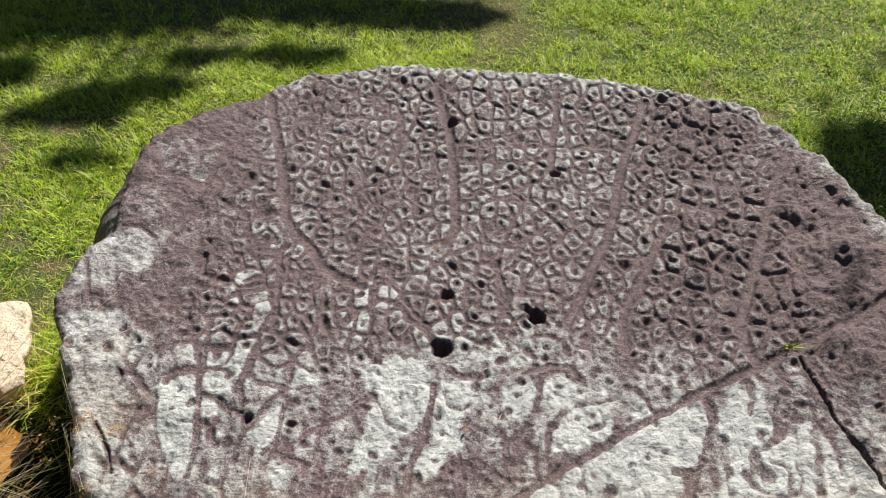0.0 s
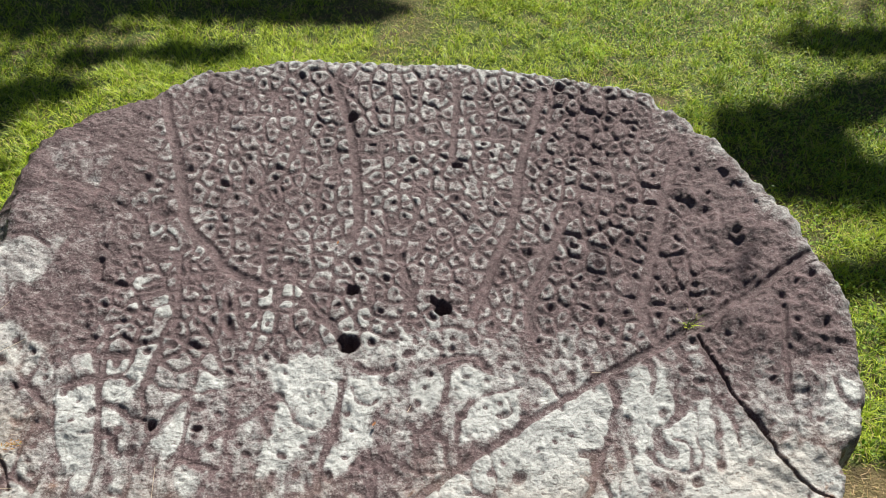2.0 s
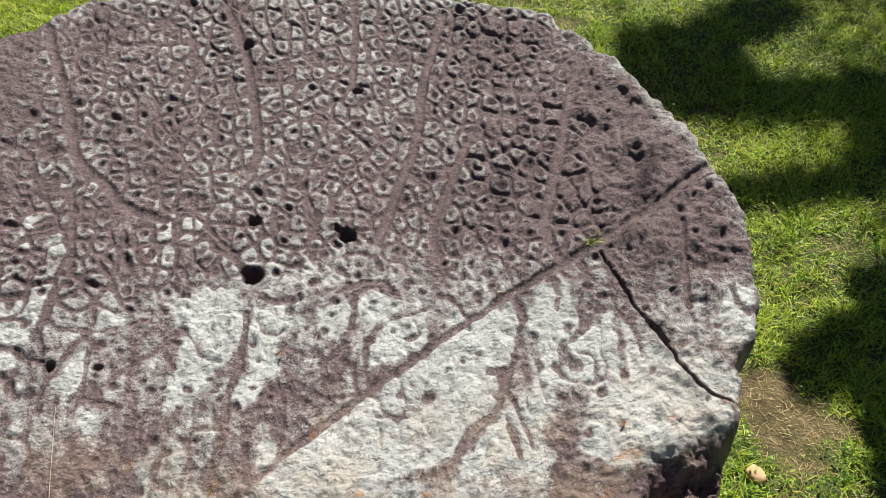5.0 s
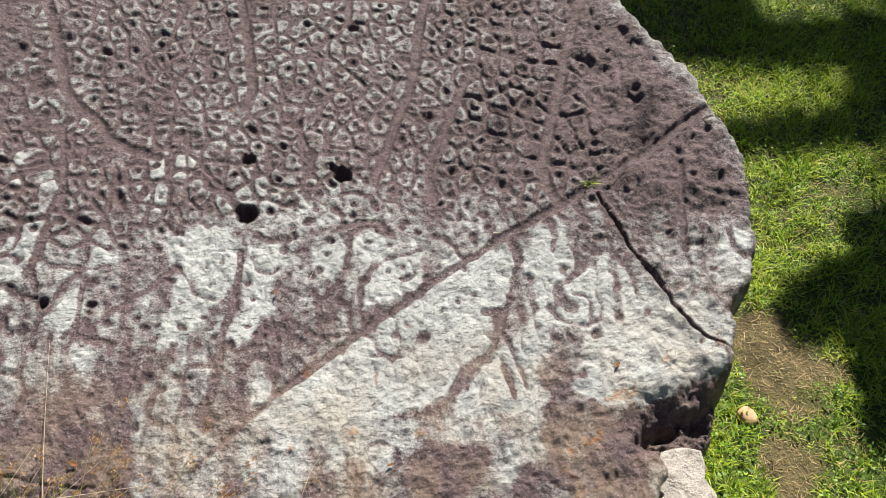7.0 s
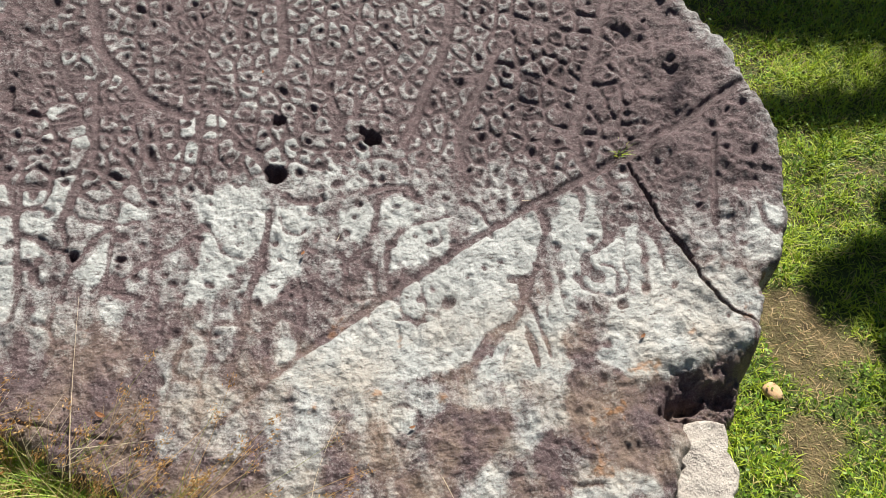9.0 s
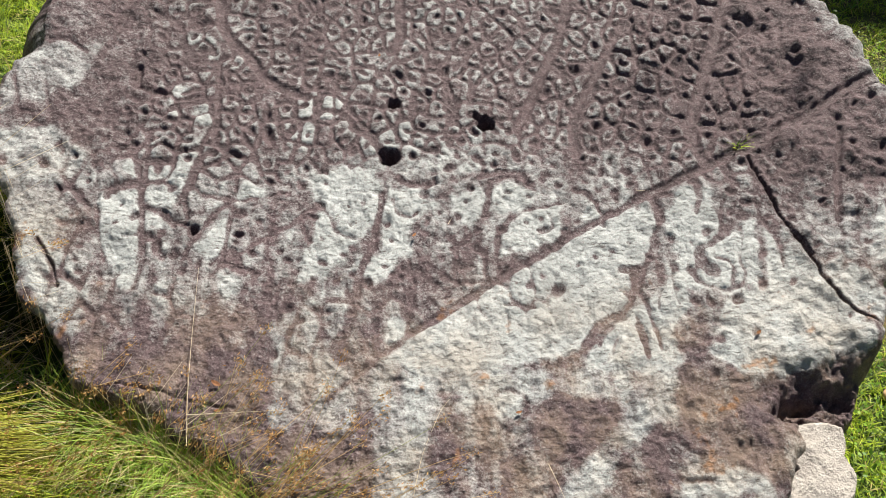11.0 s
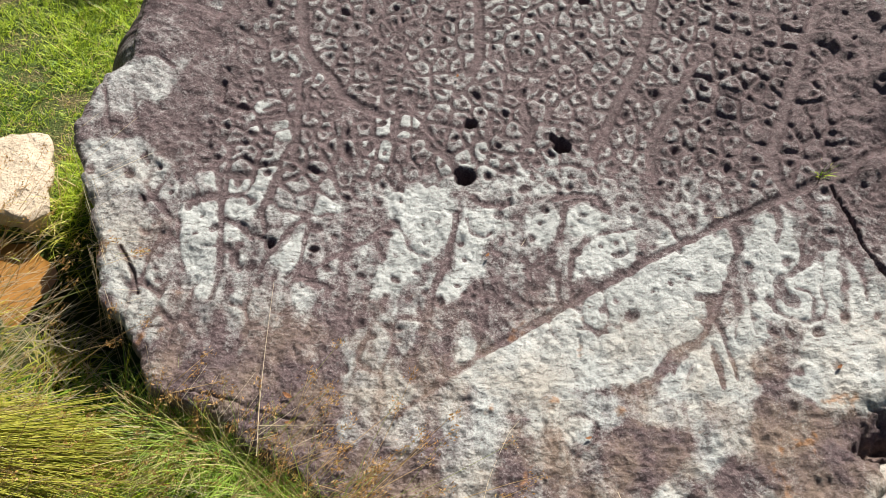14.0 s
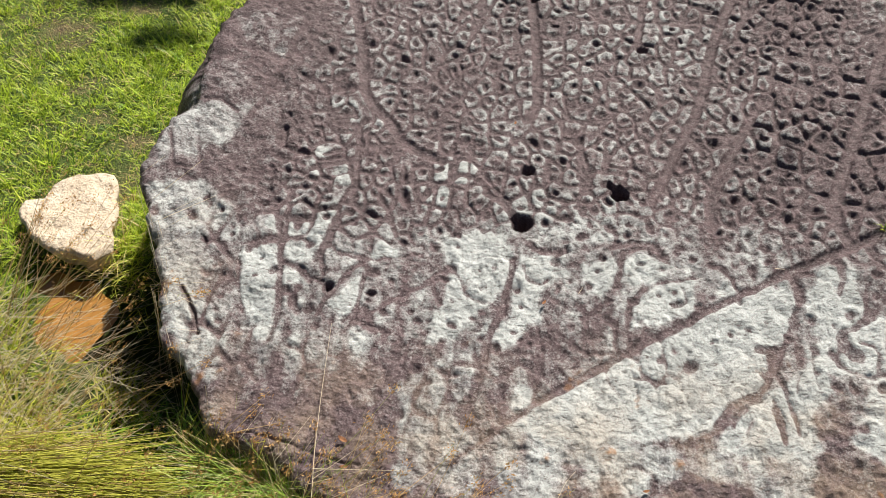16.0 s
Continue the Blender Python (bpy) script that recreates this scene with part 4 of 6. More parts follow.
groove(0.0129, 0.011, (-0.021, 1.486), (0.001, 1.464))
groove(0.0111, 0.011, (0.201, 1.588), (0.227, 1.555))
groove(0.0100, 0.005, (0.934, 1.423), (0.988, 1.415), (1.017, 1.402))
groove(0.0109, 0.006, (1.088, 1.260), (1.085, 1.214), (1.100, 1.180), (1.123, 1.190))
groove(0.0101, 0.005, (0.862, 1.488), (0.904, 1.514), (0.904, 1.567))
groove(0.0094, 0.005, (0.934, 1.650), (0.931, 1.615), (0.947, 1.608))
pit(1.036, 1.483, 0.0131, 0.009)
pit(1.121, 1.529, 0.0094, 0.008)
pit(1.084, 1.514, 0.0080, 0.007)
pit(0.969, 1.424, 0.0077, 0.006)
pit(1.057, 1.385, 0.0090, 0.007)
pale(0.25, (-0.06, 1.53), (0.02, 1.57), (0.15, 1.55), (0.26, 1.56), (0.30, 1.48), (0.20, 1.43), (0.08, 1.41), (-0.06, 1.43))
# the spiral sign and its neighbours
groove(0.0124, 0.006, (0.726, 1.229), (0.701, 1.198), (0.668, 1.183))
groove(0.0143, 0.007, (0.668, 1.183), (0.671, 1.151), (0.678, 1.126))
pit(0.689, 1.125, 0.0151, 0.006)
groove(0.0081, 0.005, (0.700, 1.160), (0.724, 1.152), (0.726, 1.125), (0.717, 1.092))
groove(0.0082, 0.005, (0.744, 1.151), (0.753, 1.116), (0.741, 1.085), (0.706, 1.076), (0.662, 1.090), (0.643, 1.115), (0.638, 1.155))
groove(0.0071, 0.005, (0.655, 1.150), (0.647, 1.126), (0.661, 1.097))
groove(0.0073, 0.004, (0.762, 1.217), (0.763, 1.185), (0.746, 1.161))
pit(0.731, 1.224, 0.0131, 0.006)
pit(0.690, 1.224, 0.0131, 0.006)
pit(0.609, 1.143, 0.0127, 0.005)
pit(0.610, 1.217, 0.0127, 0.005)
pit(0.575, 1.211, 0.0127, 0.005)
pit(0.632, 1.056, 0.0102, 0.006)
pit(0.664, 1.052, 0.0102, 0.006)
pit(0.479, 1.189, 0.0104, 0.004)
pit(0.549, 1.300, 0.0104, 0.004)
pit(0.494, 1.086, 0.0104, 0.004)
groove(0.0119, 0.005, (0.497, 1.148), (0.523, 1.142), (0.522, 1.101))
groove(0.0100, 0.005, (0.522, 1.109), (0.499, 1.070), (0.476, 1.042))
groove(0.0079, 0.005, (0.521, 1.102), (0.528, 1.061), (0.540, 1.040))
groove(0.0090, 0.004, (0.580, 1.320), (0.596, 1.267), (0.571, 1.203), (0.547, 1.148))
groove(0.0079, 0.005, (0.566, 1.085), (0.553, 1.046))
groove(0.0067, 0.004, (0.466, 0.993), (0.448, 0.950), (0.424, 0.926))
pale(0.8, (0.745, 1.062), (0.856, 1.160), (0.900, 1.100), (0.972, 0.985), (0.961, 0.916), (0.887, 0.918), (0.789, 0.884), (0.728, 0.909))
pale(0.45, (-0.746, 1.172), (-0.684, 1.202), (-0.635, 1.109), (-0.652, 1.006), (-0.726, 1.054))
pale(0.45, (-0.035, 0.951), (0.527, 0.904), (0.585, 0.919), (0.569, 0.859), (0.450, 0.830), (0.323, 0.870), (0.210, 0.844), (0.111, 0.876))
pale(0.35, (-0.240, 0.938), (-0.151, 0.989), (-0.081, 0.926), (-0.089, 0.795), (-0.185, 0.750), (-0.256, 0.841))


STAIN = np.zeros((NY, NX))


def stain(strength, *ring):
    """A dark purple stain over the pale skin."""
    mask = np.zeros((NY, NX), bool)
    wx, wy = RX[None] + 9 * WARP_X, RY[:, None] + 9 * WARP_Y
    for (ax, ay), (bx, by) in zip(ring, ring[1:] + ring[:1]):
        if ay != by:
            mask ^= ((ay > wy) != (by > wy)) & (wx < (bx - ax) * (wy - ay) / (by - ay) + ax)
    STAIN[:] = np.maximum(STAIN, strength * mask)


stain(0.38, (-0.697, 1.055), (-0.553, 1.083), (-0.292, 1.046), (-0.256, 0.871), (-0.098, 0.802), (-0.052, 0.667), (-0.199, 0.666), (-0.340, 0.822), (-0.600, 0.884))
stain(0.42, (0.250, 0.912), (0.331, 0.934), (0.406, 0.907), (0.532, 0.933), (0.694, 0.864), (0.735, 0.759), (0.710, 0.651), (0.179, 0.665), (0.230, 0.800))
stain(0.3, (-0.698, 1.336), (-0.630, 1.356), (-0.632, 1.252), (-0.613, 1.168), (-0.554, 1.089), (-0.632, 1.072), (-0.679, 1.178))
stain(0.35, (-0.309, 1.349), (-0.177, 1.375), (-0.162, 1.322), (-0.282, 1.239), (-0.350, 1.166), (-0.390, 1.207))
stain(0.3, (0.077, 1.271), (0.208, 1.276), (0.223, 1.210), (0.073, 1.101), (-0.057, 0.997), (-0.115, 0.996), (-0.034, 1.129), (0.052, 1.227))
stain(0.3, (0.582, 1.032), (0.695, 0.974), (0.706, 0.924), (0.576, 0.931), (0.456, 0.864), (0.444, 0.937), (0.540, 0.983))
stain(0.25, (-0.402, 1.096), (-0.277, 1.168), (-0.261, 1.100), (-0.311, 0.993), (-0.391, 0.991))
# broken corner: its dark stone, with the shade of its hollow painted in
stain(0.9, (1.04, 0.94), (0.96, 0.925), (0.89, 0.900), (0.80, 0.910), (0.72, 0.870), (0.70, 0.800), (0.78, 0.740), (1.04, 0.70))


def busy(x, y):
    """The densely pecked upper field."""
    edge = 1.42 + 0.16 * math.sin(2.1 * x + 1.0) - 0.10 * x
    return y > edge and -0.55 < x < 0.98 and y < 2.43 and (x > -0.50 or y < 2.0) and (x < 0.80 or y > 1.75 or y < 1.4)


gy, gx = np.meshgrid(RY, RX, indexing="ij")
FIELD = 1.0 * (gy > 1.36 + 0.14 * np.sin(2.1 * gx + 1.0) - 0.06 * gx) * (gx > -0.60 + 0.10 * (gy - 1.4)) * (gx < 0.90)
FIELD = np.maximum(FIELD, 0.62 * (gy > 1.10 + 0.1 * np.sin(5 * gx)) * (gx > -0.72) * (gx < 1.1))
FIELD = blurred(FIELD, 20)


def lobes(seed, gap, stretch, field, share):
    """A pecked field: raised rings and lobes, a cup in most, with pecked channels between them. Gives 0 in a channel to 1 on a lobe."""
    g = np.random.default_rng(seed)
    done = blurred(1.0 * (RELIEF < -0.0025), 3)
    cells, seeds = {}, []

    def taken(x, y, least):
        k = (int(x // gap), int(y // (stretch * gap)))
        return any((x - seeds[s][0]) ** 2 + ((y - seeds[s][1]) / stretch) ** 2 < least * least for p in (-1, 0, 1) for q in (-1, 0, 1) for s in cells.get((k[0] + p, k[1] + q), ()))

    def put(x, y):
        cells.setdefault((int(x // gap), int(y // (stretch * gap))), []).append(len(seeds))
        seeds.append((x, y))

    for x, y in CUPS:
        if not taken(x, y, 0.5 * gap):
            put(x, y)
    known = len(seeds)
    for x, y in zip(g.uniform(X0, X0 + STEP * NX, 50000), g.uniform(Y0, Y0 + STEP * NY, 50000)):
        j, i = int((y - Y0) / STEP), int((x - X0) / STEP)
        if field[j, i] > 0.15 and done[j, i] < 0.12 and not taken(x, y, gap):
            put(x, y)
    family, size = list(range(len(seeds))), [1] * len(seeds)
    for s, (x, y) in enumerate(seeds):
        k = (int(x // gap), int(y // (stretch * gap)))
        for p in (-1, 0, 1):
            for q in (-1, 0, 1):
                for o in cells.get((k[0] + p, k[1] + q), ()):
                    if o > s and family[s] != family[o] and size[family[s]] + size[family[o]] <= 3 and g.random() < 0.16:
                        old, into = family[o], family[s]
                        size[into] += size[old]
                        family = [into if f == old else f for f in family]
    f1, f2 = np.full((NY, NX), 9.0), np.full((NY, NX), 9.0)
    who = np.full((NY, NX), -1)
    for (x, y), c in zip(seeds, family):
        j, i = window(x, y, gap * 2.2)
        d = np.hypot(RX[i][None] + 1.1 * WARP_X[j, i] - x, (RY[j][:, None] + 1.1 * WARP_Y[j, i] - y) / stretch)
        a1, a2, w = f1[j, i], f2[j, i], who[j, i]
        same, best = w == c, d < a1
        a2[:] = np.where(~same & best, a1, np.where(~same & ~best, np.minimum(a2, d), a2))
        a1[:] = np.minimum(a1, d)
        w[:] = np.where(best, c, w)
    for x, y in seeds[known:]:
        if g.random() < share * field[int((y - Y0) / STEP), int((x - X0) / STEP)] ** 2:
            s = g.random() ** 2.2
            pit(x, y, 0.0075 + 0.0055 * s, 0.0045 + 0.0050 * s)
    e = np.clip((f2 - f1 - 0.0008) / 0.0135, 0, 1)
    return e * e * (3 - 2 * e)


def meanders(seed, count):
    """Pecked lines that wander through the busy field, and small closed rings."""
    g = np.random.default_rng(seed)
    for k in range(count):
        x, y = g.uniform(-0.55, 0.95), g.uniform(1.35, 2.38)
        if not busy(x, y):
            continue
        w, deep = g.uniform(0.010, 0.0145), g.uniform(0.0045, 0.0075)
        if k % 4 == 0:
            a, q, turn = g.uniform(0.014, 0.026), g.uniform(0.7, 1.5), g.uniform(0, 3.1)
            line = [(x + a * math.cos(s + turn), y + a * q * math.sin(s + turn)) for s in np.linspace(0, g.uniform(4.0, 6.28), 12)]
        else:
            head, bend, line = g.normal(1.5, 0.7), g.normal(0, 0.22), [(x, y)]
            for _ in range(int(g.uniform(5, 15))):
                head, bend = head + bend, 0.85 * bend + g.normal(0, 0.12)
                x, y = x + 0.013 * math.cos(head), y + 0.013 * math.sin(head)
                line.append((x, y))
        groove(w, deep, *line)


def sparse(x, y):
    return 0.95 < y < 1.5


LOBE = lobes(11, 0.033, 1.3, FIELD, 0.75)
FRINGE = blurred(1.0 * (gy > 0.98 + 0.06 * np.sin(6 * gx)) * (gy < 1.50) * (gx > -0.74) * (gx < 0.42), 18) * np.clip(1 - 1.4 * np.clip(1.9 * FIELD - 0.95, 0, 1), 0, 1)
LONG = lobes(15, 0.046, 2.0, FRINGE, 0.15)
meanders(17, 40)
peck_field(12, 420, sparse, 0.040, 0.0120, 0.0038, 0.30)
peck_field(13, 600, lambda x, y: 1.22 < y < 1.62 and -0.75 < x < 1.1, 0.026, 0.0085, 0.0065, 0.06)
BUSY = np.clip(1.9 * FIELD - 0.95, 0, 1)
RELIEF = np.minimum(RELIEF, -0.0085 * (1 - LOBE) * np.maximum(BUSY, 0.30 * FIELD) * (0.9 + 0.25 * lattice(43, (NY, NX), 60, 2) + 0.28 * np.clip((gx - 0.45) / 0.2, 0, 1)))
RELIEF = np.minimum(RELIEF, -0.0052 * (1 - LONG) * FRINGE * np.clip(0.75 + 0.9 * lattice(49, (NY, NX), 34, 2), 0, 1.3))
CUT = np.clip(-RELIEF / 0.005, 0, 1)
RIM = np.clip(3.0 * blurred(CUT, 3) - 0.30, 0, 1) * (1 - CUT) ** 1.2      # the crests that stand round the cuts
SHALLOW = 1.0 * (blurred(RELIEF, 2) > -0.011)
RELIEF = RELIEF + 0.45 * SHALLOW * (blurred(RELIEF, 1) - RELIEF) + 0.0022 * blurred(RIM, 2)
SUNK = np.zeros((NY, NX))


def sink(depth, rough, seed, edge, *ring):
    """Break a piece of the top away, down to a rough floor."""
    mask = np.zeros((NY, NX), bool)
    wx, wy = RX[None] + 8 * WARP_X, RY[:, None] + 8 * WARP_Y
    for (ax, ay), (bx, by) in zip(ring, ring[1:] + ring[:1]):
        if ay != by:
            mask ^= ((ay > wy) != (by > wy)) & (wx < (bx - ax) * (wy - ay) / (by - ay) + ax)
    f = blurred(1.0 * mask, edge)
    SUNK[:] -= f * (depth + rough * (lattice(seed, (NY, NX), 15, 4, 0.6) + 0.6 * lattice(seed + 1, (NY, NX), 30, 2)))


sink(0.045, 0.034, 83, 7, (1.04, 0.93), (0.962, 0.912), (0.888, 0.893), (0.806, 0.900), (0.735, 0.865), (0.742, 0.810), (0.775, 0.770), (0.80, 0.60), (1.04, 0.60))
sink(0.040, 0.044, 85, 3, (1.04, 0.90), (0.950, 0.885), (0.890, 0.862), (0.815, 0.868), (0.770, 0.840), (0.790, 0.780), (0.83, 0.60), (1.04, 0.60))

CARVED = np.clip(-blurred(RELIEF, 1) / 0.0065, 0, 1)
LUMPS = 0.012 * lattice(21, (NY, NX), 110, 3) + (0.006 + 0.018 * np.clip((gx - 0.78) / 0.12, 0, 1) + 0.007 * np.clip((-0.45 - gx) / 0.12, 0, 1)) * lattice(22, (NY, NX), 26, 3) + 0.0040 * lattice(23, (NY, NX), 8, 2) + 0.0045 * lattice(27, (NY, NX), 17, 3) + 0.0030 * lattice(28, (NY, NX), 4.5, 2, 0.7)
FLAKE = np.repeat(lattice(26, (NY, NX // 3 + 1), 7, 3, 0.65), 3, axis=1)[:, :NX]
LUMPS += np.clip((1.08 - gy) / 0.25, 0, 1) * (0.005 * np.abs(FLAKE) + 0.006 * lattice(24, (NY, NX), 9, 3, 0.6) + 0.008 * lattice(25, (NY, NX), 22, 3))
LUMPS = LUMPS * (1 - 0.6 * np.clip(-blurred(RELIEF, 3) / 0.006, 0, 1))
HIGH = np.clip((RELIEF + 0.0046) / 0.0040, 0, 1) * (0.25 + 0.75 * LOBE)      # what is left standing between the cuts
STREAK = np.repeat(lattice(44, (NY // 4, NX), 9, 3), 4, axis=0)
LOWER = 1 - blurred(1.0 * (gy > 1.38 + 0.14 * np.sin(2.1 * gx + 1.0) - 0.06 * gx), 25)
SIDE_DARK = blurred(1.0 * (gx > 0.62) * (gy > 1.30), 40)
LEFT = blurred(1.0 * (gx < -0.50 - 0.15 * (gy - 1.2)) * (gy < 1.95), 45)
FRONT = np.clip((gy - 0.95) / 0.3, 0, 1)
SKIN_AND_LIGHT = blurred(SKIN_AND_LIGHT, 2) * 1.10 + LEFT * (0.18 + 0.3 * lattice(46, (NY, NX), 40, 3)) * FRONT + LOWER * (0.27 + 0.44 * STREAK + 0.06 * FRONT - 0.20 * np.clip((0.15 - gx) / 0.3, 0, 1) * np.clip((1.22 - gy) / 0.2, 0, 1))
SKIN_AND_LIGHT = SKIN_AND_LIGHT * (1 - 0.85 * np.clip(-blurred(RELIEF, 1) / 0.0032, 0, 1)) + 0.10 * HIGH * LOWER
SKIN_AND_LIGHT = SKIN_AND_LIGHT - 0.20 * (1 - LOWER) * (1 - HIGH) * (1 - LEFT) - 0.20 * SIDE_DARK * (0.4 + 0.6 * (1 - LOWER)) * (1 - 0.5 * HIGH * BUSY)
# Crests paler, most at the top centre: bleaching, plus their lit edges painted in.
BLEACH_AND_LIGHT = 0.75 + 0.55 * lattice(45, (NY, NX), 70, 2) + 1.0 * lattice(47, (NY, NX), 9, 3, 0.7) + 0.35 * np.exp(-(((gx - 0.15) / 0.28) ** 2 + ((gy - 2.1) / 0.4) ** 2))
SKIN_AND_LIGHT = SKIN_AND_LIGHT + BUSY * np.clip(BLEACH_AND_LIGHT, 0, 1.6) * (0.46 * blurred(RIM, 1) + 0.19 * HIGH) * (1 - 0.35 * SIDE_DARK)
SKIN_AND_LIGHT = SKIN_AND_LIGHT - blurred(STAIN, 9) * (0.48 + 0.5 * lattice(48, (NY, NX), 24, 3))
TAN = np.maximum(np.clip((1.20 - gy) / 0.25, 0, 1), 0.8 * np.clip((-0.62 - gx) / 0.12, 0, 1) * np.clip((1.55 - gy) / 0.25, 0, 1))


def sampled(a, x, y):
    fx, fy = np.clip((x - X0) / STEP, 0, NX - 2), np.clip((y - Y0) / STEP, 0, NY - 2)
    ix, iy = fx.astype(int), fy.astype(int)
    fx, fy = fx - ix, fy - iy
    return (a[iy, ix] * (1 - fx) + a[iy, ix + 1] * fx) * (1 - fy) + (a[iy + 1, ix] * (1 - fx) + a[iy + 1, ix + 1] * fx) * fy


def boulder():
    ring = np.array(OUTLINE) - (CX, CY)
    ang, rad = np.arctan2(ring[:, 1], ring[:, 0]), np.hypot(ring[:, 0], ring[:, 1])
    order = np.argsort(ang)
    ang, rad = ang[order], rad[order]
    N, SIDE = 850, 36
    fine = np.linspace(-math.pi, math.pi, 2400, endpoint=False)
    g = np.random.default_rng(5)
    R = np.interp(fine, np.r_[ang - 2 * math.pi, ang, ang + 2 * math.pi], np.r_[rad, rad, rad])
    R = np.convolve(np.r_[R[-5:], R, R[:5]], np.ones(11) / 11, "valid")
    R = R + 0.016 * np.clip(np.sin(fine) * 1.5, 0, 1)
    for k, amp in ((17, 0.006), (41, 0.005), (97, 0.003), (190, 0.002)):
        R = R + amp * np.sin(k * fine + g.uniform(0, 6.28)) * np.sin(k * 0.37 * fine + g.uniform(0, 6.28))
    # a square net drawn out to the outline, so that its meshes stay alike all over the top
    u, v = np.meshgrid(np.linspace(-1, 1, N), np.linspace(-1, 1, N))
    wide = np.abs(u) > np.abs(v)
    r = np.where(wide, u, v)
    turn = np.where(wide, math.pi / 4 * v / np.where(wide, u, 1), math.pi / 2 - math.pi / 4 * u / np.where(wide, 1, np.where(v == 0, 1, v)))
    th = np.arctan2(r * np.sin(turn), r * np.cos(turn))
    rho, reach = np.abs(r), np.interp(th, fine, R, period=2 * math.pi)
    x, y = CX + np.cos(th) * reach * rho, CY + np.sin(th) * reach * rho
    away = reach * (1 - rho)
    soft = 0.034 + 0.014 * np.clip(np.sin(th), 0, 1)
    q = np.clip(1 - away / soft, 0, 1)
    z = top_of(x, y) - soft * 0.8 * (1 - np.sqrt(np.clip(1 - q * q, 0, 1))) + sampled(LUMPS, x, y) + sampled(RELIEF, x, y) * np.clip(away / 0.02, 0, 1) + sampled(SUNK, x, y)
    index = np.arange(N * N).reshape(N, N)
    edge = np.concatenate([index[0, :-1], index[:-1, -1], index[-1, :0:-1], index[:0:-1, 0]])
    K = len(edge)
    eth, er, ez = th.ravel()[edge], reach.ravel()[edge], z.ravel()[edge]
    verts, faces = [np.stack([x, y, z], -1).reshape(-1, 3)], []
    i = index[:-1, :-1].ravel()
    faces.append(np.stack([i, i + 1, i + N + 1, i + N], -1))
    chips = lattice(71, (SIDE, K), 16, 4, 0.75)
    bulge = 0.16 * np.exp(-(((eth - 2.76) / 0.16) ** 2))
    above_row, start = edge, N * N
    for k in range(1, SIDE + 1):
        s = k / SIDE
        rr = er * (1 + 0.006 * min(1, 4 * s)) - 0.10 * s ** 2 + 0.018 * chips[k - 1] * min(1, 3 * s) - 0.14 * s * np.exp(-(((eth + 2.65) / 0.45) ** 2)) + bulge * math.sin(math.pi * min(1.0, 0.9 * s + 0.1 * s * s)) ** 0.7
        verts.append(np.stack([CX + np.cos(eth) * rr, CY + np.sin(eth) * rr, ez * (1 - s) - 0.28 * s], -1))
        row = start + np.arange(K)
        faces.append(np.stack([above_row, row, np.roll(row, -1), np.roll(above_row, -1)], -1))
        above_row, start = row, start + K
    verts = np.concatenate(verts)
    me = mesh_of("boulder", verts, np.concatenate(faces), STONE)
    for name, field in (("pale", SKIN_AND_LIGHT), ("tan", TAN)):
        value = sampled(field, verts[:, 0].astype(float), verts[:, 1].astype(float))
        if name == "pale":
            # back and right rim paler: bleached stone, with its sunward highlight painted in
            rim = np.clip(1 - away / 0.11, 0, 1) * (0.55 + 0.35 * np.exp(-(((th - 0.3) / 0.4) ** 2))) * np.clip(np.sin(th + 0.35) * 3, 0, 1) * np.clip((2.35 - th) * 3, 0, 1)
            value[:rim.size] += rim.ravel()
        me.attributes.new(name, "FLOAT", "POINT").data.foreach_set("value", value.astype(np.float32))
    return tagged(new("carved_boulder", me), "flat purple-grey boulder covered in pecked petroglyph cups and lines", "boulder")


boulder()


# ---- the lawn ----
def dip(x, y):
    """The wet hollow along the boulder's side."""
    a = np.exp(-(((x + 0.87) / 0.135) ** 2 + ((y - 1.15) / 0.23) ** 2))
    b = np.exp(-(((x + 1.16) / 0.09) ** 2 + ((y - 1.33) / 0.12) ** 2))
    c = np.exp(-(((x + 0.975) / 0.085) ** 2 + ((y - 1.35) / 0.11) ** 2))
    d = np.exp(-(((x + 1.23) / 0.10) ** 2 + ((y - 1.455) / 0.035) ** 2))
    return 0.30 * a + 0.07 * b + 0.30 * c + 0.10 * d


def ground_of(x, y):
    return 0.012 * np.sin(2.3 * x + 0.5) * np.sin(1.9 * y) - dip(x, y) - 0.01


def ground():
    s = np.linspace(-1, 1, 240)
    wide = 2.2 * s + 60 * np.sign(s) * np.abs(s) ** 9
    gx, gy = np.meshgrid(wide + 0.1, wide + 1.8)
    z = ground_of(gx, gy) * (np.abs(gx) < 6) * (np.abs(gy) < 8)
    verts = np.stack([gx, gy, z], -1).reshape(-1, 3)
    i, j = np.meshgrid(np.arange(239), np.arange(239), indexing="ij")
    a = i * 240 + j
    me = mesh_of("ground", verts, np.stack([a, a + 1, a + 241, a + 240], -1).reshape(-1, 4), SOIL)
    near = (np.abs(gx) < 2.4) & (gy > 0.35) & (gy < 4.2)
    bare = np.clip(-1.2 * thickness(gx, gy) - 0.40, 0, 0.65) * near
    inner = np.minimum(np.minimum(gx + 0.75 + 0.46 * gy, 1.12 + 0.5 * gy - gx), np.minimum(gy - 0.35, 4.2 - gy))
    me.attributes.new("turf", "FLOAT", "POINT").data.foreach_set("value", np.clip(0.5 - inner / 0.1, 0, 1).ravel().astype(np.float32))
    me.attributes.new("bare", "FLOAT", "POINT").data.foreach_set("value", bare.ravel().astype(np.float32))
    return tagged(new("ground", me), "lawn soil with moss and bare patches round the boulder", "ground", kind="structure")



RING = np.array(OUTLINE)


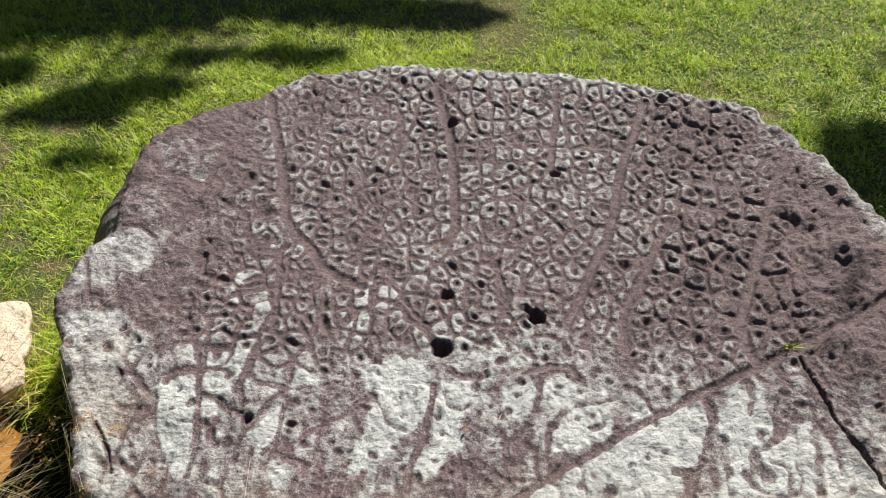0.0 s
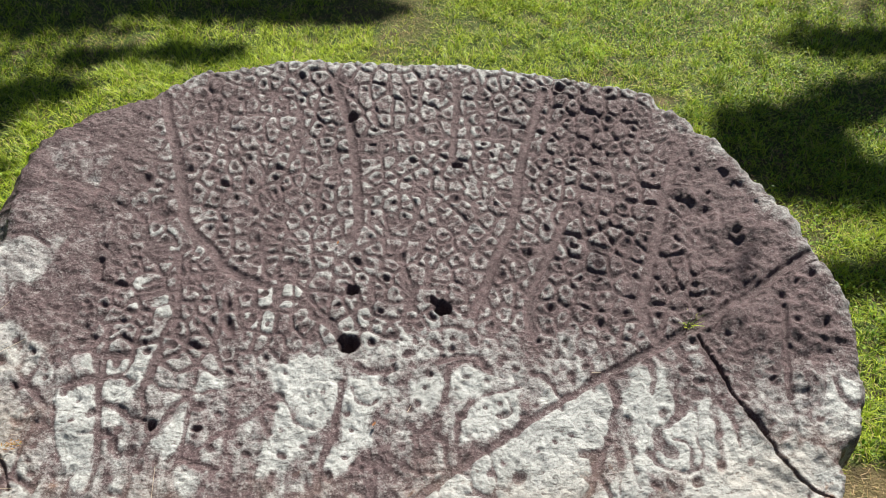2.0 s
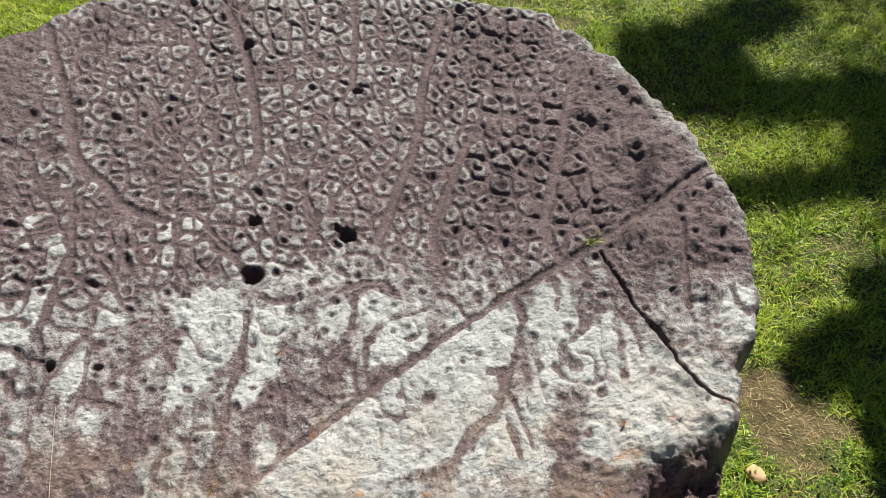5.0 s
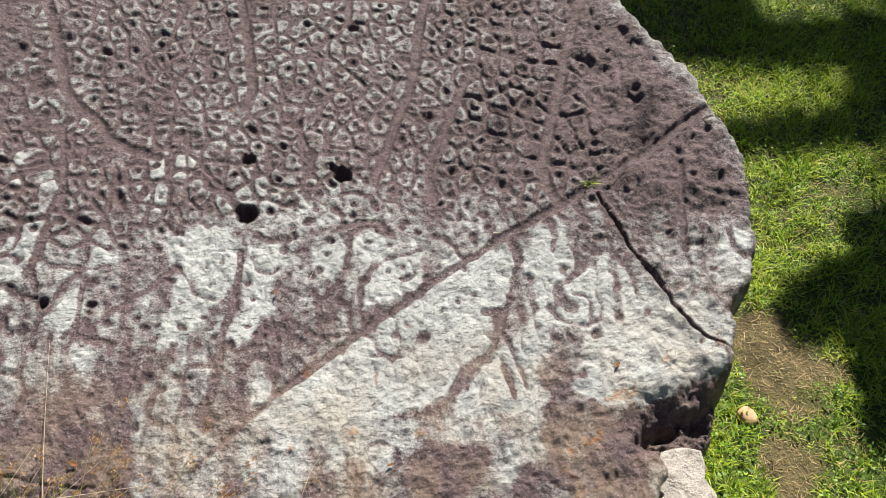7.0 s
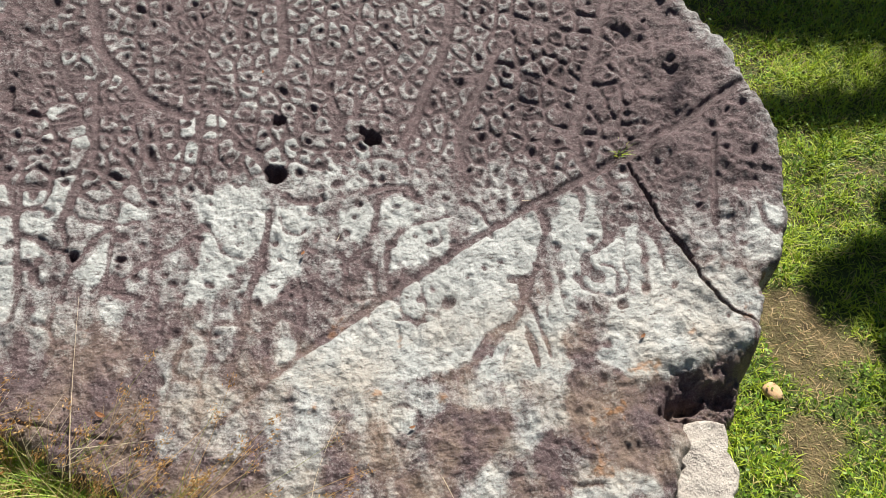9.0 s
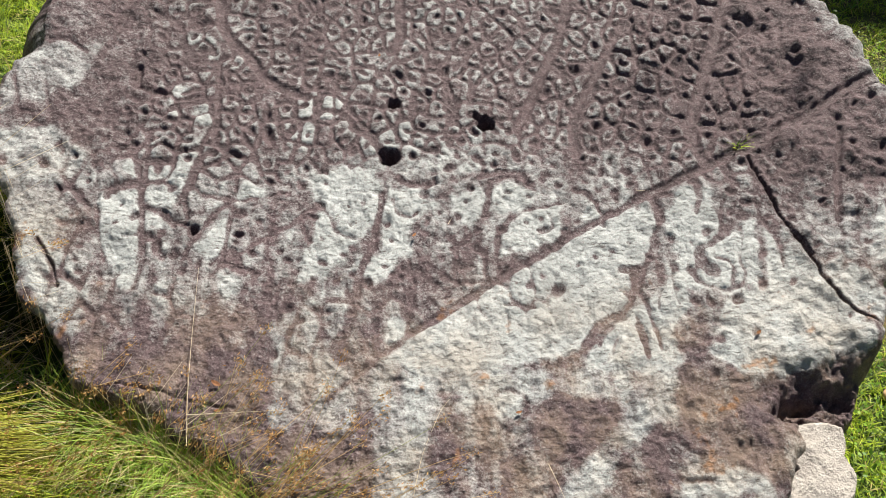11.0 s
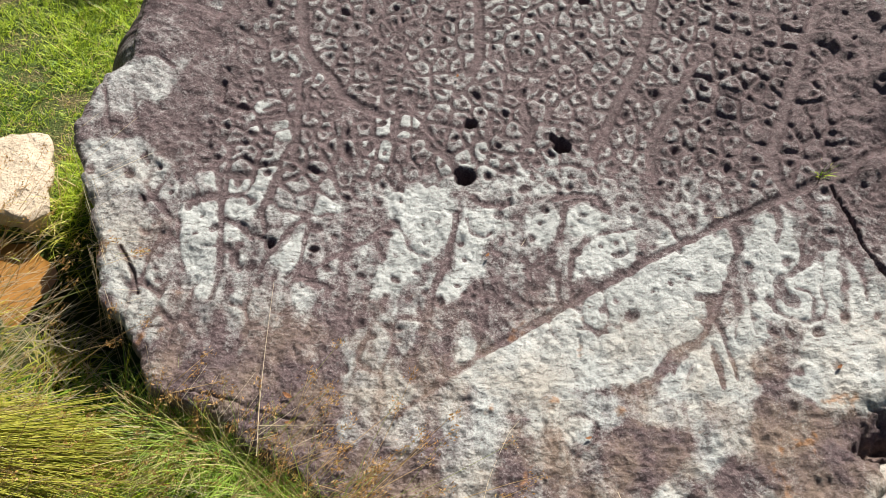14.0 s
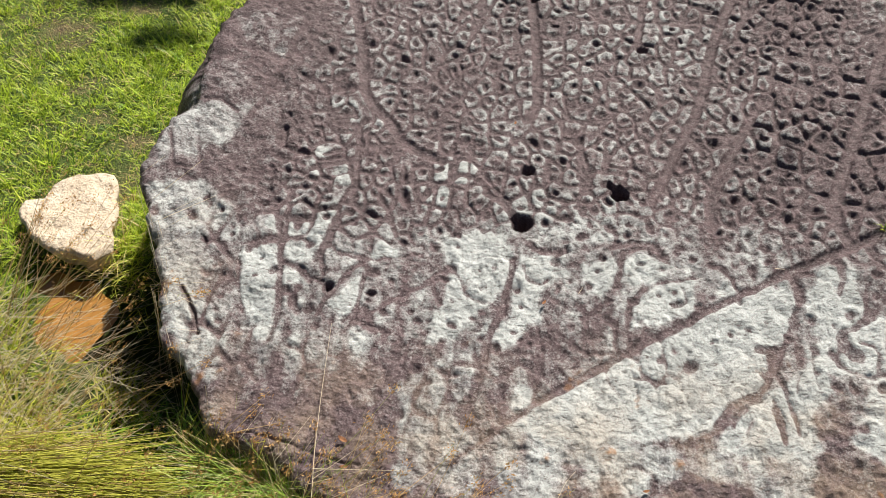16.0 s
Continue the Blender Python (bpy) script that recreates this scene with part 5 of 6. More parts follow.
def in_rock(x, y, grow=1.0):
    px, py = CX + (RING[:, 0] - CX) * grow, CY + (RING[:, 1] - CY) * grow
    inside = np.zeros(x.shape, bool)
    for ax, ay, bx, by in zip(px, py, np.roll(px, -1), np.roll(py, -1)):
        inside ^= ((ay > y) != (by > y)) & (x < (bx - ax) * (y - ay) / (by - ay + 1e-12) + ax)
    return inside


def blades(base, azimuth, lean, length, width, curl=0.6, joints=3):
    """Tapered blades that bend over; one island a blade. All arguments are arrays over the blades."""
    n = len(base)
    dx, dy = np.cos(azimuth), np.sin(azimuth)
    side = np.stack([-dy, dx, 0 * dx], -1)
    pos, rings, tilt = base.copy(), [], lean.copy()
    for k in range(joints + 1):
        w = width * (1 - (k / joints) ** 1.6 * 0.97) * 0.5
        rings += [pos - side * w[:, None], pos + side * w[:, None]]
        tilt = tilt + curl / joints
        st = length / joints
        pos = pos + np.stack([dx * np.sin(tilt) * st, dy * np.sin(tilt) * st, np.cos(tilt) * st], -1)
    verts = np.stack(rings, 1)
    f = np.array([[2 * k, 2 * k + 1, 2 * k + 3, 2 * k + 2] for k in range(joints)])
    faces = (np.arange(n)[:, None, None] * (2 * joints + 2) + f[None]).reshape(-1, 4)
    return verts.reshape(-1, 3), faces


PATCH = lattice(31, (420, 520), 46, 4)
TUFTS = lattice(32, (1050, 1300), 9, 2)


def tuftiness(x, y):
    """The small clumps that the sward grows in, -1 to 1."""
    return TUFTS[((y - 0.3) * 250).astype(int).clip(0, 1049), ((x + 2.5) * 250).astype(int).clip(0, 1299)]


def thickness(x, y):
    """How thick the sward stands: -1 bare to 1 lush; bare along the boulder's right foot."""
    t = PATCH[((y - 0.3) * 100).astype(int).clip(0, 419), ((x + 2.5) * 100).astype(int).clip(0, 519)]
    bare = np.exp(-(((x - 1.13) / 0.07) ** 2 + ((y - 0.98) / 0.12) ** 2)) + 0.7 * np.exp(-(((x + 1.45) / 0.12) ** 2 + ((y - 2.95) / 0.07) ** 2))
    bare = bare + 0.95 * np.exp(-(((x - 1.17) / 0.075) ** 2 + ((y - 1.08) / 0.11) ** 2)) + 0.7 * np.exp(-(((x - 1.28) / 0.08) ** 2 + ((y - 1.0) / 0.05) ** 2)) + 0.6 * np.exp(-(((x - 1.08) / 0.05) ** 2 + ((y - 0.74) / 0.09) ** 2))
    for cx, cy in ((0.75, 3.35), (0.5, 3.3), (1.13, 2.72), (-0.2, 3.12), (-1.3, 2.62), (-1.55, 2.52), (-1.48, 2.42), (-0.75, 3.22), (-1.35, 2.2), (1.6, 1.55), (1.22, 0.90), (1.28, 0.80), (1.13, 0.75), (1.06, 0.66), (1.17, 1.12), (1.25, 1.05), (1.20, 1.00), (1.32, 0.97), (1.22, 1.14), (1.10, 0.80), (-1.25, 2.05), (-1.12, 1.95)):
        bare = bare + 0.85 * np.exp(-(((x - cx) / 0.07) ** 2 + ((y - cy) / 0.045) ** 2))
    return t - bare


ground()


def meadow(x, y):
    """1 in the wet strip beside the hollow, where stalks stand in place of lawn."""
    return np.clip(1.6 * np.exp(-(((x + 1.22) / 0.27) ** 4 + ((y - 1.14) / 0.24) ** 4)), 0, 1)


def lawn():
    g = np.random.default_rng(8)
    n = 620000
    x, y = g.uniform(-2.4, 2.5, n), g.uniform(0.35, 4.2, n)
    t = thickness(x, y)
    keep = (x > -0.75 - 0.46 * y) & (x < 1.12 + 0.5 * y) & ~in_rock(x, y, 0.985) & (g.random(n) < np.maximum(0.72 + 1.3 * t + 0.9 * tuftiness(x, y) - 0.75 * meadow(x, y), 0.24)) & (dip(x, y) < 0.035)
    x, y, t = x[keep], y[keep], t[keep]
    n = len(x)
    base = np.stack([x, y, ground_of(x, y) - 0.003], -1)
    v, f = blades(base, g.uniform(0, 6.28, n), g.uniform(0.1, 1.0, n), g.uniform(0.010, 0.042, n) * (1 + 0.8 * t) * (1.05 + 0.9 * tuftiness(x, y)), g.uniform(0.0020, 0.0042, n), 0.8, 2)
    tagged(new("lawn_grass", mesh_of("lawn_grass", v, f, LAWN)), "short bright green lawn grass with dry tufts", "grass", kind="stuff")
    # coarser tufts
    n = 16000
    tufts = np.stack([g.uniform(-2.2, 2.3, 420), g.uniform(0.4, 3.6, 420)], -1)
    pick = g.integers(0, 420, n)
    x, y = tufts[pick, 0] + g.normal(0, 0.022, n), tufts[pick, 1] + g.normal(0, 0.022, n)
    keep = ~in_rock(x, y, 1.0) & (dip(x, y) < 0.035) & (thickness(x, y) > -0.45)
    x, y = x[keep], y[keep]
    n = len(x)
    v, f = blades(np.stack([x, y, ground_of(x, y) - 0.003], -1), g.uniform(0, 6.28, n), g.uniform(0.1, 0.9, n), g.uniform(0.025, 0.065, n), g.uniform(0.0025, 0.0045, n), 0.8, 3)
    tagged(new("coarse_grass", mesh_of("coarse_grass", v, f, LAWN)), "coarser green grass tufts in the lawn", "grass", kind="stuff")
    # dry thatch in the thin places
    n = 120000
    x, y = g.uniform(-2.4, 2.5, n), g.uniform(0.35, 4.2, n)
    keep = ~in_rock(x, y, 0.985) & (thickness(x, y) < -0.18 + 0.25 * g.random(n)) & (dip(x, y) < 0.035)
    x, y = x[keep], y[keep]
    n = len(x)
    v, f = blades(np.stack([x, y, ground_of(x, y) + 0.002], -1), g.uniform(0, 6.28, n), g.uniform(0.6, 1.5, n), g.uniform(0.008, 0.03, n), g.uniform(0.0008, 0.0018, n), 0.3, 2)
    tagged(new("dry_thatch", mesh_of("dry_thatch", v, f, STRAW)), "dry straw-coloured thatch in the thin lawn", "grass", kind="stuff")
    # clover and broad-leaved weeds
    n = 260000
    x, y = g.uniform(-2.4, 2.5, n), g.uniform(0.35, 4.2, n)
    keep = ~in_rock(x, y, 1.0) & (g.random(n) < 0.35) & (PATCH.T[((x + 2.5) * 100).astype(int).clip(0, 519), ((4.2 - y) * 100).astype(int).clip(0, 419)] + 0.75 * np.clip((x - 0.2) / 0.8, 0, 1) + 0.5 * tuftiness(x, y) - 0.52 > 0.25 * g.random(n)) & (dip(x, y) < 0.03) & (thickness(x, y) > -0.5)
    x, y = x[keep], y[keep]
    n = len(x)
    az, s = g.uniform(0, 6.28, n), g.uniform(0.0028, 0.0050, n)
    c = np.stack([x, y, ground_of(x, y) + g.uniform(0.012, 0.035, n)], -1)
    u = np.stack([np.cos(az), np.sin(az), g.normal(0, 0.75, n)], -1) * s[:, None]
    w = np.stack([-np.sin(az), np.cos(az), g.normal(0, 0.35, n)], -1) * s[:, None] * 0.75
    v = np.stack([c - u, c - 0.3 * u + w, c + 0.8 * u + 0.55 * w, c + u, c + 0.8 * u - 0.55 * w, c - 0.3 * u - w], 1).reshape(-1, 3)
    f = (np.arange(n)[:, None, None] * 6 + np.array([[0, 1, 2, 3], [0, 3, 4, 5]])[None]).reshape(-1, 4)
    tagged(new("clover", mesh_of("clover", v, f, CLOVER)), "low clover and broad-leaved weeds in the lawn", "clover", kind="stuff")


lawn()


# ---- stones beside the boulder ----
def lump(name, mat, x, y, z, sx, sy, sz, seed, rough, label, category, turn=0.0, flat=0.55, cuts=4):
    """A weathered stone: an icosphere pushed flat on some sides and roughened."""
    g = np.random.default_rng(seed)
    bm = bmesh.new()
    bmesh.ops.create_icosphere(bm, subdivisions=cuts, radius=1.0)
    planes = [Vector(g.normal(size=3)).normalized() for _ in range(9)] + [Vector((0.05, -0.05, 1)).normalized()]
    for v in bm.verts:
        p = v.co.copy()
        for n in planes:
            over = p.dot(n) - (0.72 if n.z < 0.95 else flat)
            if over > 0:
                p -= n * over * 0.85
        f = noise.fractal(p * 2.2 + Vector((seed, 0, 0)), 1.0, 2.1, 5)
        p += p.normalized() * rough * f
        v.co = Vector((p.x * sx, p.y * sy, p.z * sz))
    me = bpy.data.meshes.new(name)
    bm.to_mesh(me)
    bm.free()
    me.polygons.foreach_set("use_smooth", [True] * len(me.polygons))
    me.materials.append(mat)
    ob = new(name, me)
    ob.matrix_world = pose(x, y, z, 0, 0, turn)
    return tagged(ob, label, category)


def slab_stone(name, ring, top, rise, mat, seed, label):
    """An angular flat-topped stone, broken off steeply all round; ring: its corners, rise: the slope of its top."""
    ring = np.array(ring)
    c = ring.mean(0)
    d = ring - c
    ang = np.arctan2(d[:, 1], d[:, 0])
    o = np.argsort(ang)
    ang, rad = ang[o], np.hypot(d[o, 0], d[o, 1])
    th = np.linspace(-math.pi, math.pi, 360, endpoint=False)
    R = np.interp(th, np.r_[ang - 2 * math.pi, ang, ang + 2 * math.pi], np.r_[rad, rad, rad])
    R = R + 0.004 * lattice(seed, (2, 360), 22, 4, 0.7)[0]
    rho = np.r_[np.linspace(0.01, 1.0, 60), 1.01 + 0.03 * np.linspace(0, 1, 20)]
    rough = lattice(seed + 1, (400, 400), 60, 5, 0.6)
    rows = []
    for k, q in enumerate(rho):
        x, y = c[0] + np.cos(th) * R * min(q, 1.0), c[1] + np.sin(th) * R * min(q, 1.0)
        lump_z = rough[((y - c[1]) * 900 + 200).astype(int).clip(0, 399), ((x - c[0]) * 900 + 200).astype(int).clip(0, 399)]
        z = top + rise[1] * (y - c[1]) + rise[0] * (x - c[0]) + 0.012 * lump_z - 0.012 * np.clip((min(q, 1.0) - 0.9) / 0.1, 0, 1) ** 2
        if k >= 60:
            s = (k - 59) / 20
            z = z - s * 0.18
            x, y = x + np.cos(th) * (0.008 * lump_z - 0.07 * s), y + np.sin(th) * (0.008 * lump_z - 0.07 * s)
        rows.append(np.stack([x, y, z], -1))
    v = np.concatenate(rows)
    n = len(rho)
    a, b = np.meshgrid(np.arange(n - 1), np.arange(360), indexing="ij")
    p, q = a * 360 + b, a * 360 + (b + 1) % 360
    tagged(new(name, mesh_of(name, v, np.stack([p, p + 360, q + 360, q], -1).reshape(-1, 4), mat)), label, "stone")


slab_stone("cream_stone", [(-1.332, 1.604), (-1.330, 1.645), (-1.280, 1.655), (-1.269, 1.708), (-1.195, 1.748), (-1.119, 1.759), (-1.085, 1.665), (-1.065, 1.560), (-1.045, 1.490), (-1.078, 1.455), (-1.140, 1.472), (-1.240, 1.503), (-1.294, 1.560)],
           0.048, (-0.03, 0.03), CREAM, 61, "flat angular cream-coloured stone half sunk in the lawn")
slab_stone("broken_stone", [(0.766, 0.772), (0.827, 0.797), (0.885, 0.789), (0.875, 0.731), (0.857, 0.637), (0.850, 0.565), (0.760, 0.565), (0.768, 0.70)],
           0.080, (-0.10, 0.16), WHITE, 71, "broken whitish stone wedged against the boulder")
lump("pebble", PEBBLE, 1.055, 0.892, 0.004, 0.020, 0.027, 0.014, 9, 0.03, "smooth orange-brown pebble lying in the grass", "pebble", 30, 0.8, 3)


# ---- puddle ----
def puddle():
    a = np.linspace(0, 2 * math.pi, 48, endpoint=False)
    r = 1 + 0.12 * np.sin(3 * a + 1) + 0.07 * np.sin(7 * a)
    ring = np.stack([-1.16 + 0.13 * r * np.cos(a), 1.31 + 0.17 * r * np.sin(a), 0 * a - 0.06], -1)
    verts = np.concatenate([[(-1.16, 1.31, -0.06)], ring])
    faces = [(0, 1 + k, 1 + (k + 1) % 48) for k in range(48)]
    tagged(new("puddle", mesh_of("puddle", verts, faces, WATER)), "shallow puddle of rusty brown water beside the boulder", "water", kind="structure")


puddle()


# ---- rushes and stalks ----
def stems(paths, radius, sides=3):
    """Thin tubes along paths (n x k x 3)."""
    n, k, _ = paths.shape
    ahead = np.gradient(paths, axis=1)
    ahead /= np.linalg.norm(ahead, axis=-1, keepdims=True) + 1e-9
    u = np.cross(ahead, (0.31, 0.17, 0.93))
    u /= np.linalg.norm(u, axis=-1, keepdims=True) + 1e-9
    w = np.cross(ahead, u)
    taper = np.linspace(1, 0.35, k)[None, :, None]
    rings = [paths + (u * math.cos(a) + w * math.sin(a)) * radius[:, None, None] * taper for a in np.arange(sides) * 2 * math.pi / sides]
    verts = np.stack(rings, 2).reshape(-1, 3)
    f = np.array([[a * sides + b, a * sides + (b + 1) % sides, (a + 1) * sides + (b + 1) % sides, (a + 1) * sides + b] for a in range(k - 1) for b in range(sides)])
    return verts, (np.arange(n)[:, None, None] * k * sides + f[None]).reshape(-1, 4)


def arcs(g, n, base, azimuth, lean, length, curl, joints=7):
    pos = np.stack([base[:, 0], base[:, 1], ground_of(base[:, 0], base[:, 1]) - 0.01], -1)
    out, tilt = [pos], lean.copy()
    for k in range(joints):
        tilt = tilt + curl / joints
        st = length / joints
        pos = pos + np.stack([np.cos(azimuth) * np.sin(tilt) * st, np.sin(azimuth) * np.sin(tilt) * st, np.cos(tilt) * st], -1)
        out.append(pos)
    p = np.stack(out, 1)
    p[..., 2] = np.maximum(p[..., 2], np.where(in_rock(p[..., 0], p[..., 1], 1.01), top_of(p[..., 0], p[..., 1]) + 0.012, -0.2))
    return p


def seeds(g, tips, ahead, count, size):
    """Loose brown seed heads round the stem tips."""
    n = len(tips) * count
    c = np.repeat(tips, count, 0) - np.repeat(ahead, count, 0) * g.uniform(0, 1, (n, 1)) * 0.03 + g.normal(size=(n, 3)) * 0.006
    a = np.repeat(ahead, count, 0) + g.normal(size=(n, 3)) * 0.7
    a /= np.linalg.norm(a, axis=1, keepdims=True)
    b = np.cross(a, g.normal(size=(n, 3)))
    b /= np.linalg.norm(b, axis=1, keepdims=True)
    s = g.uniform(0.6, 1.4, (n, 1)) * size
    v = np.stack([c - a * s, c + b * s * 0.35, c + a * s, c - b * s * 0.35], 1).reshape(-1, 3)
    return v, np.arange(n * 4).reshape(-1, 4)


def stuff(name, vf, mat, label, category):
    return tagged(new(name, mesh_of(name, *vf, mat)), label, category, kind="stuff")


def spread(g, n, x, y, sx, sy):
    return np.stack([g.normal(x, sx, n), g.normal(y, sy, n)], -1)


def on_soil(base, grow=0.97):
    base = base[~in_rock(base[:, 0], base[:, 1], grow)]
    return base, np.stack([base[:, 0], base[:, 1], ground_of(base[:, 0], base[:, 1]) - 0.004], -1)


def rush_bed():
    g = np.random.default_rng(14)
    # the bent yellow-green bundle, lying along the boulder's foot
    n = 1300
    base = spread(g, n, -1.24, 0.855, 0.15, 0.032)
    p = arcs(g, n, base, g.normal(-0.08, 0.14, n), g.uniform(1.30, 1.52, n), g.uniform(0.24, 0.56, n), g.uniform(0.0, 0.18, n))
    p[..., 2] += g.uniform(0.0, 0.05, n)[:, None]
    p = p[~in_rock(p[..., 0], p[..., 1], 0.99).any(1)]
    n = len(p)
    stuff("rush_clump", stems(p, g.uniform(0.0010, 0.0018, n)), BENT, "bright yellow-green rush bundle bent flat beside the boulder", "rush")
    n = 420
    base = spread(g, n, -0.98, 0.73, 0.16, 0.05)
    p = arcs(g, n, base, g.normal(0, 0.8, n), g.uniform(0.9, 1.4, n), g.uniform(0.10, 0.24, n), g.uniform(0.1, 0.7, n))
    stuff("rush_clump", stems(p, g.uniform(0.0009, 0.0016, n)), RUSH, "yellowing rush stems standing loosely in the grass", "rush")
    # green grass along the foot of the boulder
    base = np.stack([g.uniform(-1.0, -0.22, 2600), g.normal(0.76, 0.07, 2600)], -1)
    base[:, 1] -= 0.45 * np.clip(base[:, 0] + 0.55, 0, 1)
    base, b3 = on_soil(base)
    n = len(b3)
    stuff("edge_grass", blades(b3, g.uniform(0, 6.28, n), g.uniform(0.1, 1.0, n), g.uniform(0.05, 0.13, n), g.uniform(0.002, 0.0042, n), 0.9, 4), LAWN,
          "longer green grass along the boulder's foot", "grass")
    foot = np.array([(-0.640, 0.920), (-0.560, 0.890), (-0.470, 0.845), (-0.355, 0.770), (-0.230, 0.680), (-0.100, 0.575)])
    k = g.uniform(-0.1, 4.6, 3000)
    base = np.stack([np.interp(k, np.arange(6), foot[:, 0]) - np.abs(g.normal(0, 0.030, 3000)) + 0.01, np.interp(k, np.arange(6), foot[:, 1]) - np.abs(g.normal(0, 0.040, 3000)) + 0.01], -1)
    b3 = np.stack([base[:, 0], base[:, 1], ground_of(base[:, 0], base[:, 1]) - 0.004], -1)
    stuff("foot_grass", blades(b3, g.uniform(0, 6.28, 3000), g.uniform(0.0, 0.7, 3000), 0.06 + 0.17 * g.random(3000) ** 1.6, g.uniform(0.0013, 0.0030, 3000), 0.8, 5), FOOT,
          "thin yellow-green grass crowding the boulder's foot", "grass")
    p = arcs(g, 150, np.stack([g.uniform(-1.15, -0.40, 150), g.normal(0.74, 0.05, 150)], -1), g.normal(0.15, 0.7, 150), g.uniform(0.7, 1.2, 150), g.uniform(0.10, 0.26, 150), g.uniform(0.1, 0.9, 150))
    stuff("straw_stalks", stems(p, g.uniform(0.0007, 0.0011, 150)), PALE_STRAW, "bleached straw stalks tangled through the grass", "straw")
    # stalks and fallen straw of the wet strip
    base = np.stack([g.uniform(-1.46, -0.98, 800), g.uniform(0.92, 1.28, 800)], -1)
    base = base[(meadow(base[:, 0], base[:, 1]) > 1.6 * g.random(800)) & (dip(base[:, 0], base[:, 1]) < 0.04)]
    n = len(base)
    p = arcs(g, n, base, g.normal(0.6, 1.2, n), g.uniform(0.4, 1.3, n), g.uniform(0.05, 0.17, n), g.uniform(0.1, 1.0, n))
    stuff("meadow_stalks", stems(p, g.uniform(0.0010, 0.0019, n)), RUSH, "yellowing stalks standing in the wet strip beside the hollow", "rush")
    base = np.stack([g.uniform(-1.45, -0.92, 520), g.uniform(0.86, 1.30, 520)], -1)
    p = arcs(g, 520, base, g.uniform(-0.9, 1.1, 520) + math.pi * (g.random(520) < 0.35), g.uniform(1.0, 1.5, 520), g.uniform(0.10, 0.34, 520), g.uniform(0.0, 0.4, 520))
    p[..., 2] += g.uniform(0.0, 0.07, 520)[:, None]
    stuff("fallen_straw", stems(p, g.uniform(0.0007, 0.0012, 520)), PALE_STRAW, "bleached straw fallen across the wet strip", "straw")
    # short green grass on the bank between the cream stone and the boulder
    base, b3 = on_soil(spread(g, 1300, -1.025, 1.62, 0.030, 0.085), 1.0)
    n = len(b3)
    stuff("bank_grass", blades(b3, g.uniform(0, 6.28, n), g.uniform(0.1, 0.9, n), g.uniform(0.03, 0.075, n), g.uniform(0.002, 0.004, n), 0.9, 3), LAWN,
          "short green grass on the bank beside the cream stone", "grass")
    # rank grass round the wet hollow
    base = np.concatenate([spread(g, 420, -1.16, 0.98, 0.09, 0.05), spread(g, 160, -1.00, 0.95, 0.035, 0.03), spread(g, 260, -1.38, 1.25, 0.06, 0.14), spread(g, 260, -0.985, 1.17, 0.022, 0.03), spread(g, 40, -1.05, 1.42, 0.03, 0.03), spread(g, 260, -1.02, 1.50, 0.030, 0.05)])
    base, b3 = on_soil(base, 1.0)
    n = len(b3)
    stuff("rank_grass", blades(b3, g.uniform(0, 6.28, n), g.uniform(0.1, 0.9, n), g.uniform(0.05, 0.15, n), g.uniform(0.002, 0.004, n), 1.0, 4), RUSH,
          "rank yellowing grass round the wet hollow", "grass")
    base, b3 = on_soil(spread(g, 260, -0.90, 0.99, 0.05, 0.05), 1.0)
    n = len(b3)
    stuff("hollow_grass", blades(b3, g.uniform(0, 6.28, n), g.uniform(0.2, 0.9, n), g.uniform(0.10, 0.22, n), g.uniform(0.004, 0.007, n), 1.1, 5), CLOVER,
          "dark green arching blades in the shaded hollow", "grass")
    # dry stalks with brown seed heads
    for name, n, x, y, sx, sy, az, length, lean in (("seeding_rush", 36, -1.13, 0.98, 0.07, 0.09, 0.45, 0.46, 0.55), ("seeding_rush", 150, -0.42, 0.59, 0.15, 0.06, 0.35, 0.40, 0.80),
                                                    ("seeding_rush", 110, -0.86, 0.73, 0.20, 0.06, 0.6, 0.26, 0.8), ("seeding_rush", 34, -1.24, 1.33, 0.04, 0.05, 1.0, 0.36, 0.75)):
        base = spread(g, n, x, y, sx, sy)
        base = base[~in_rock(base[:, 0], base[:, 1], 0.97)]
        n = len(base)
        p = arcs(g, n, base, g.normal(az, 0.45, n), g.normal(lean, 0.2, n), g.uniform(0.6, 1.15, n) * length, g.uniform(0.1, 0.8, n))
        root = stuff(name, stems(p, g.uniform(0.0008, 0.0013, n)), STRAW, "dry straw-coloured rush stalks with brown seed heads", "rush")
        ahead = p[:, -1] - p[:, -2]
        ahead /= np.linalg.norm(ahead, axis=1, keepdims=True)
        child("seed_head", mesh_of("seed_head", *seeds(g, p[:, -1], ahead, 24, 0.0034), SEED), root, "brown seed heads")


rush_bed()


# ---- single things on and beside the boulder ----
def grass_tuft(x, y):
    g = np.random.default_rng(19)
    n = 26
    base = np.stack([g.normal(x, 0.005, n), g.normal(y, 0.005, n), np.full(n, float(top_of(x, y)) - 0.012)], -1)
    me = mesh_of("grass_tuft", *blades(base, g.uniform(0, 6.28, n), g.uniform(0.1, 0.9, n), g.uniform(0.02, 0.05, n), g.uniform(0.002, 0.0032, n), 0.7, 3), LAWN)
    tagged(new("grass_tuft", me), "small green grass tuft growing out of the crack", "grass")


grass_tuft(0.803, 1.447)


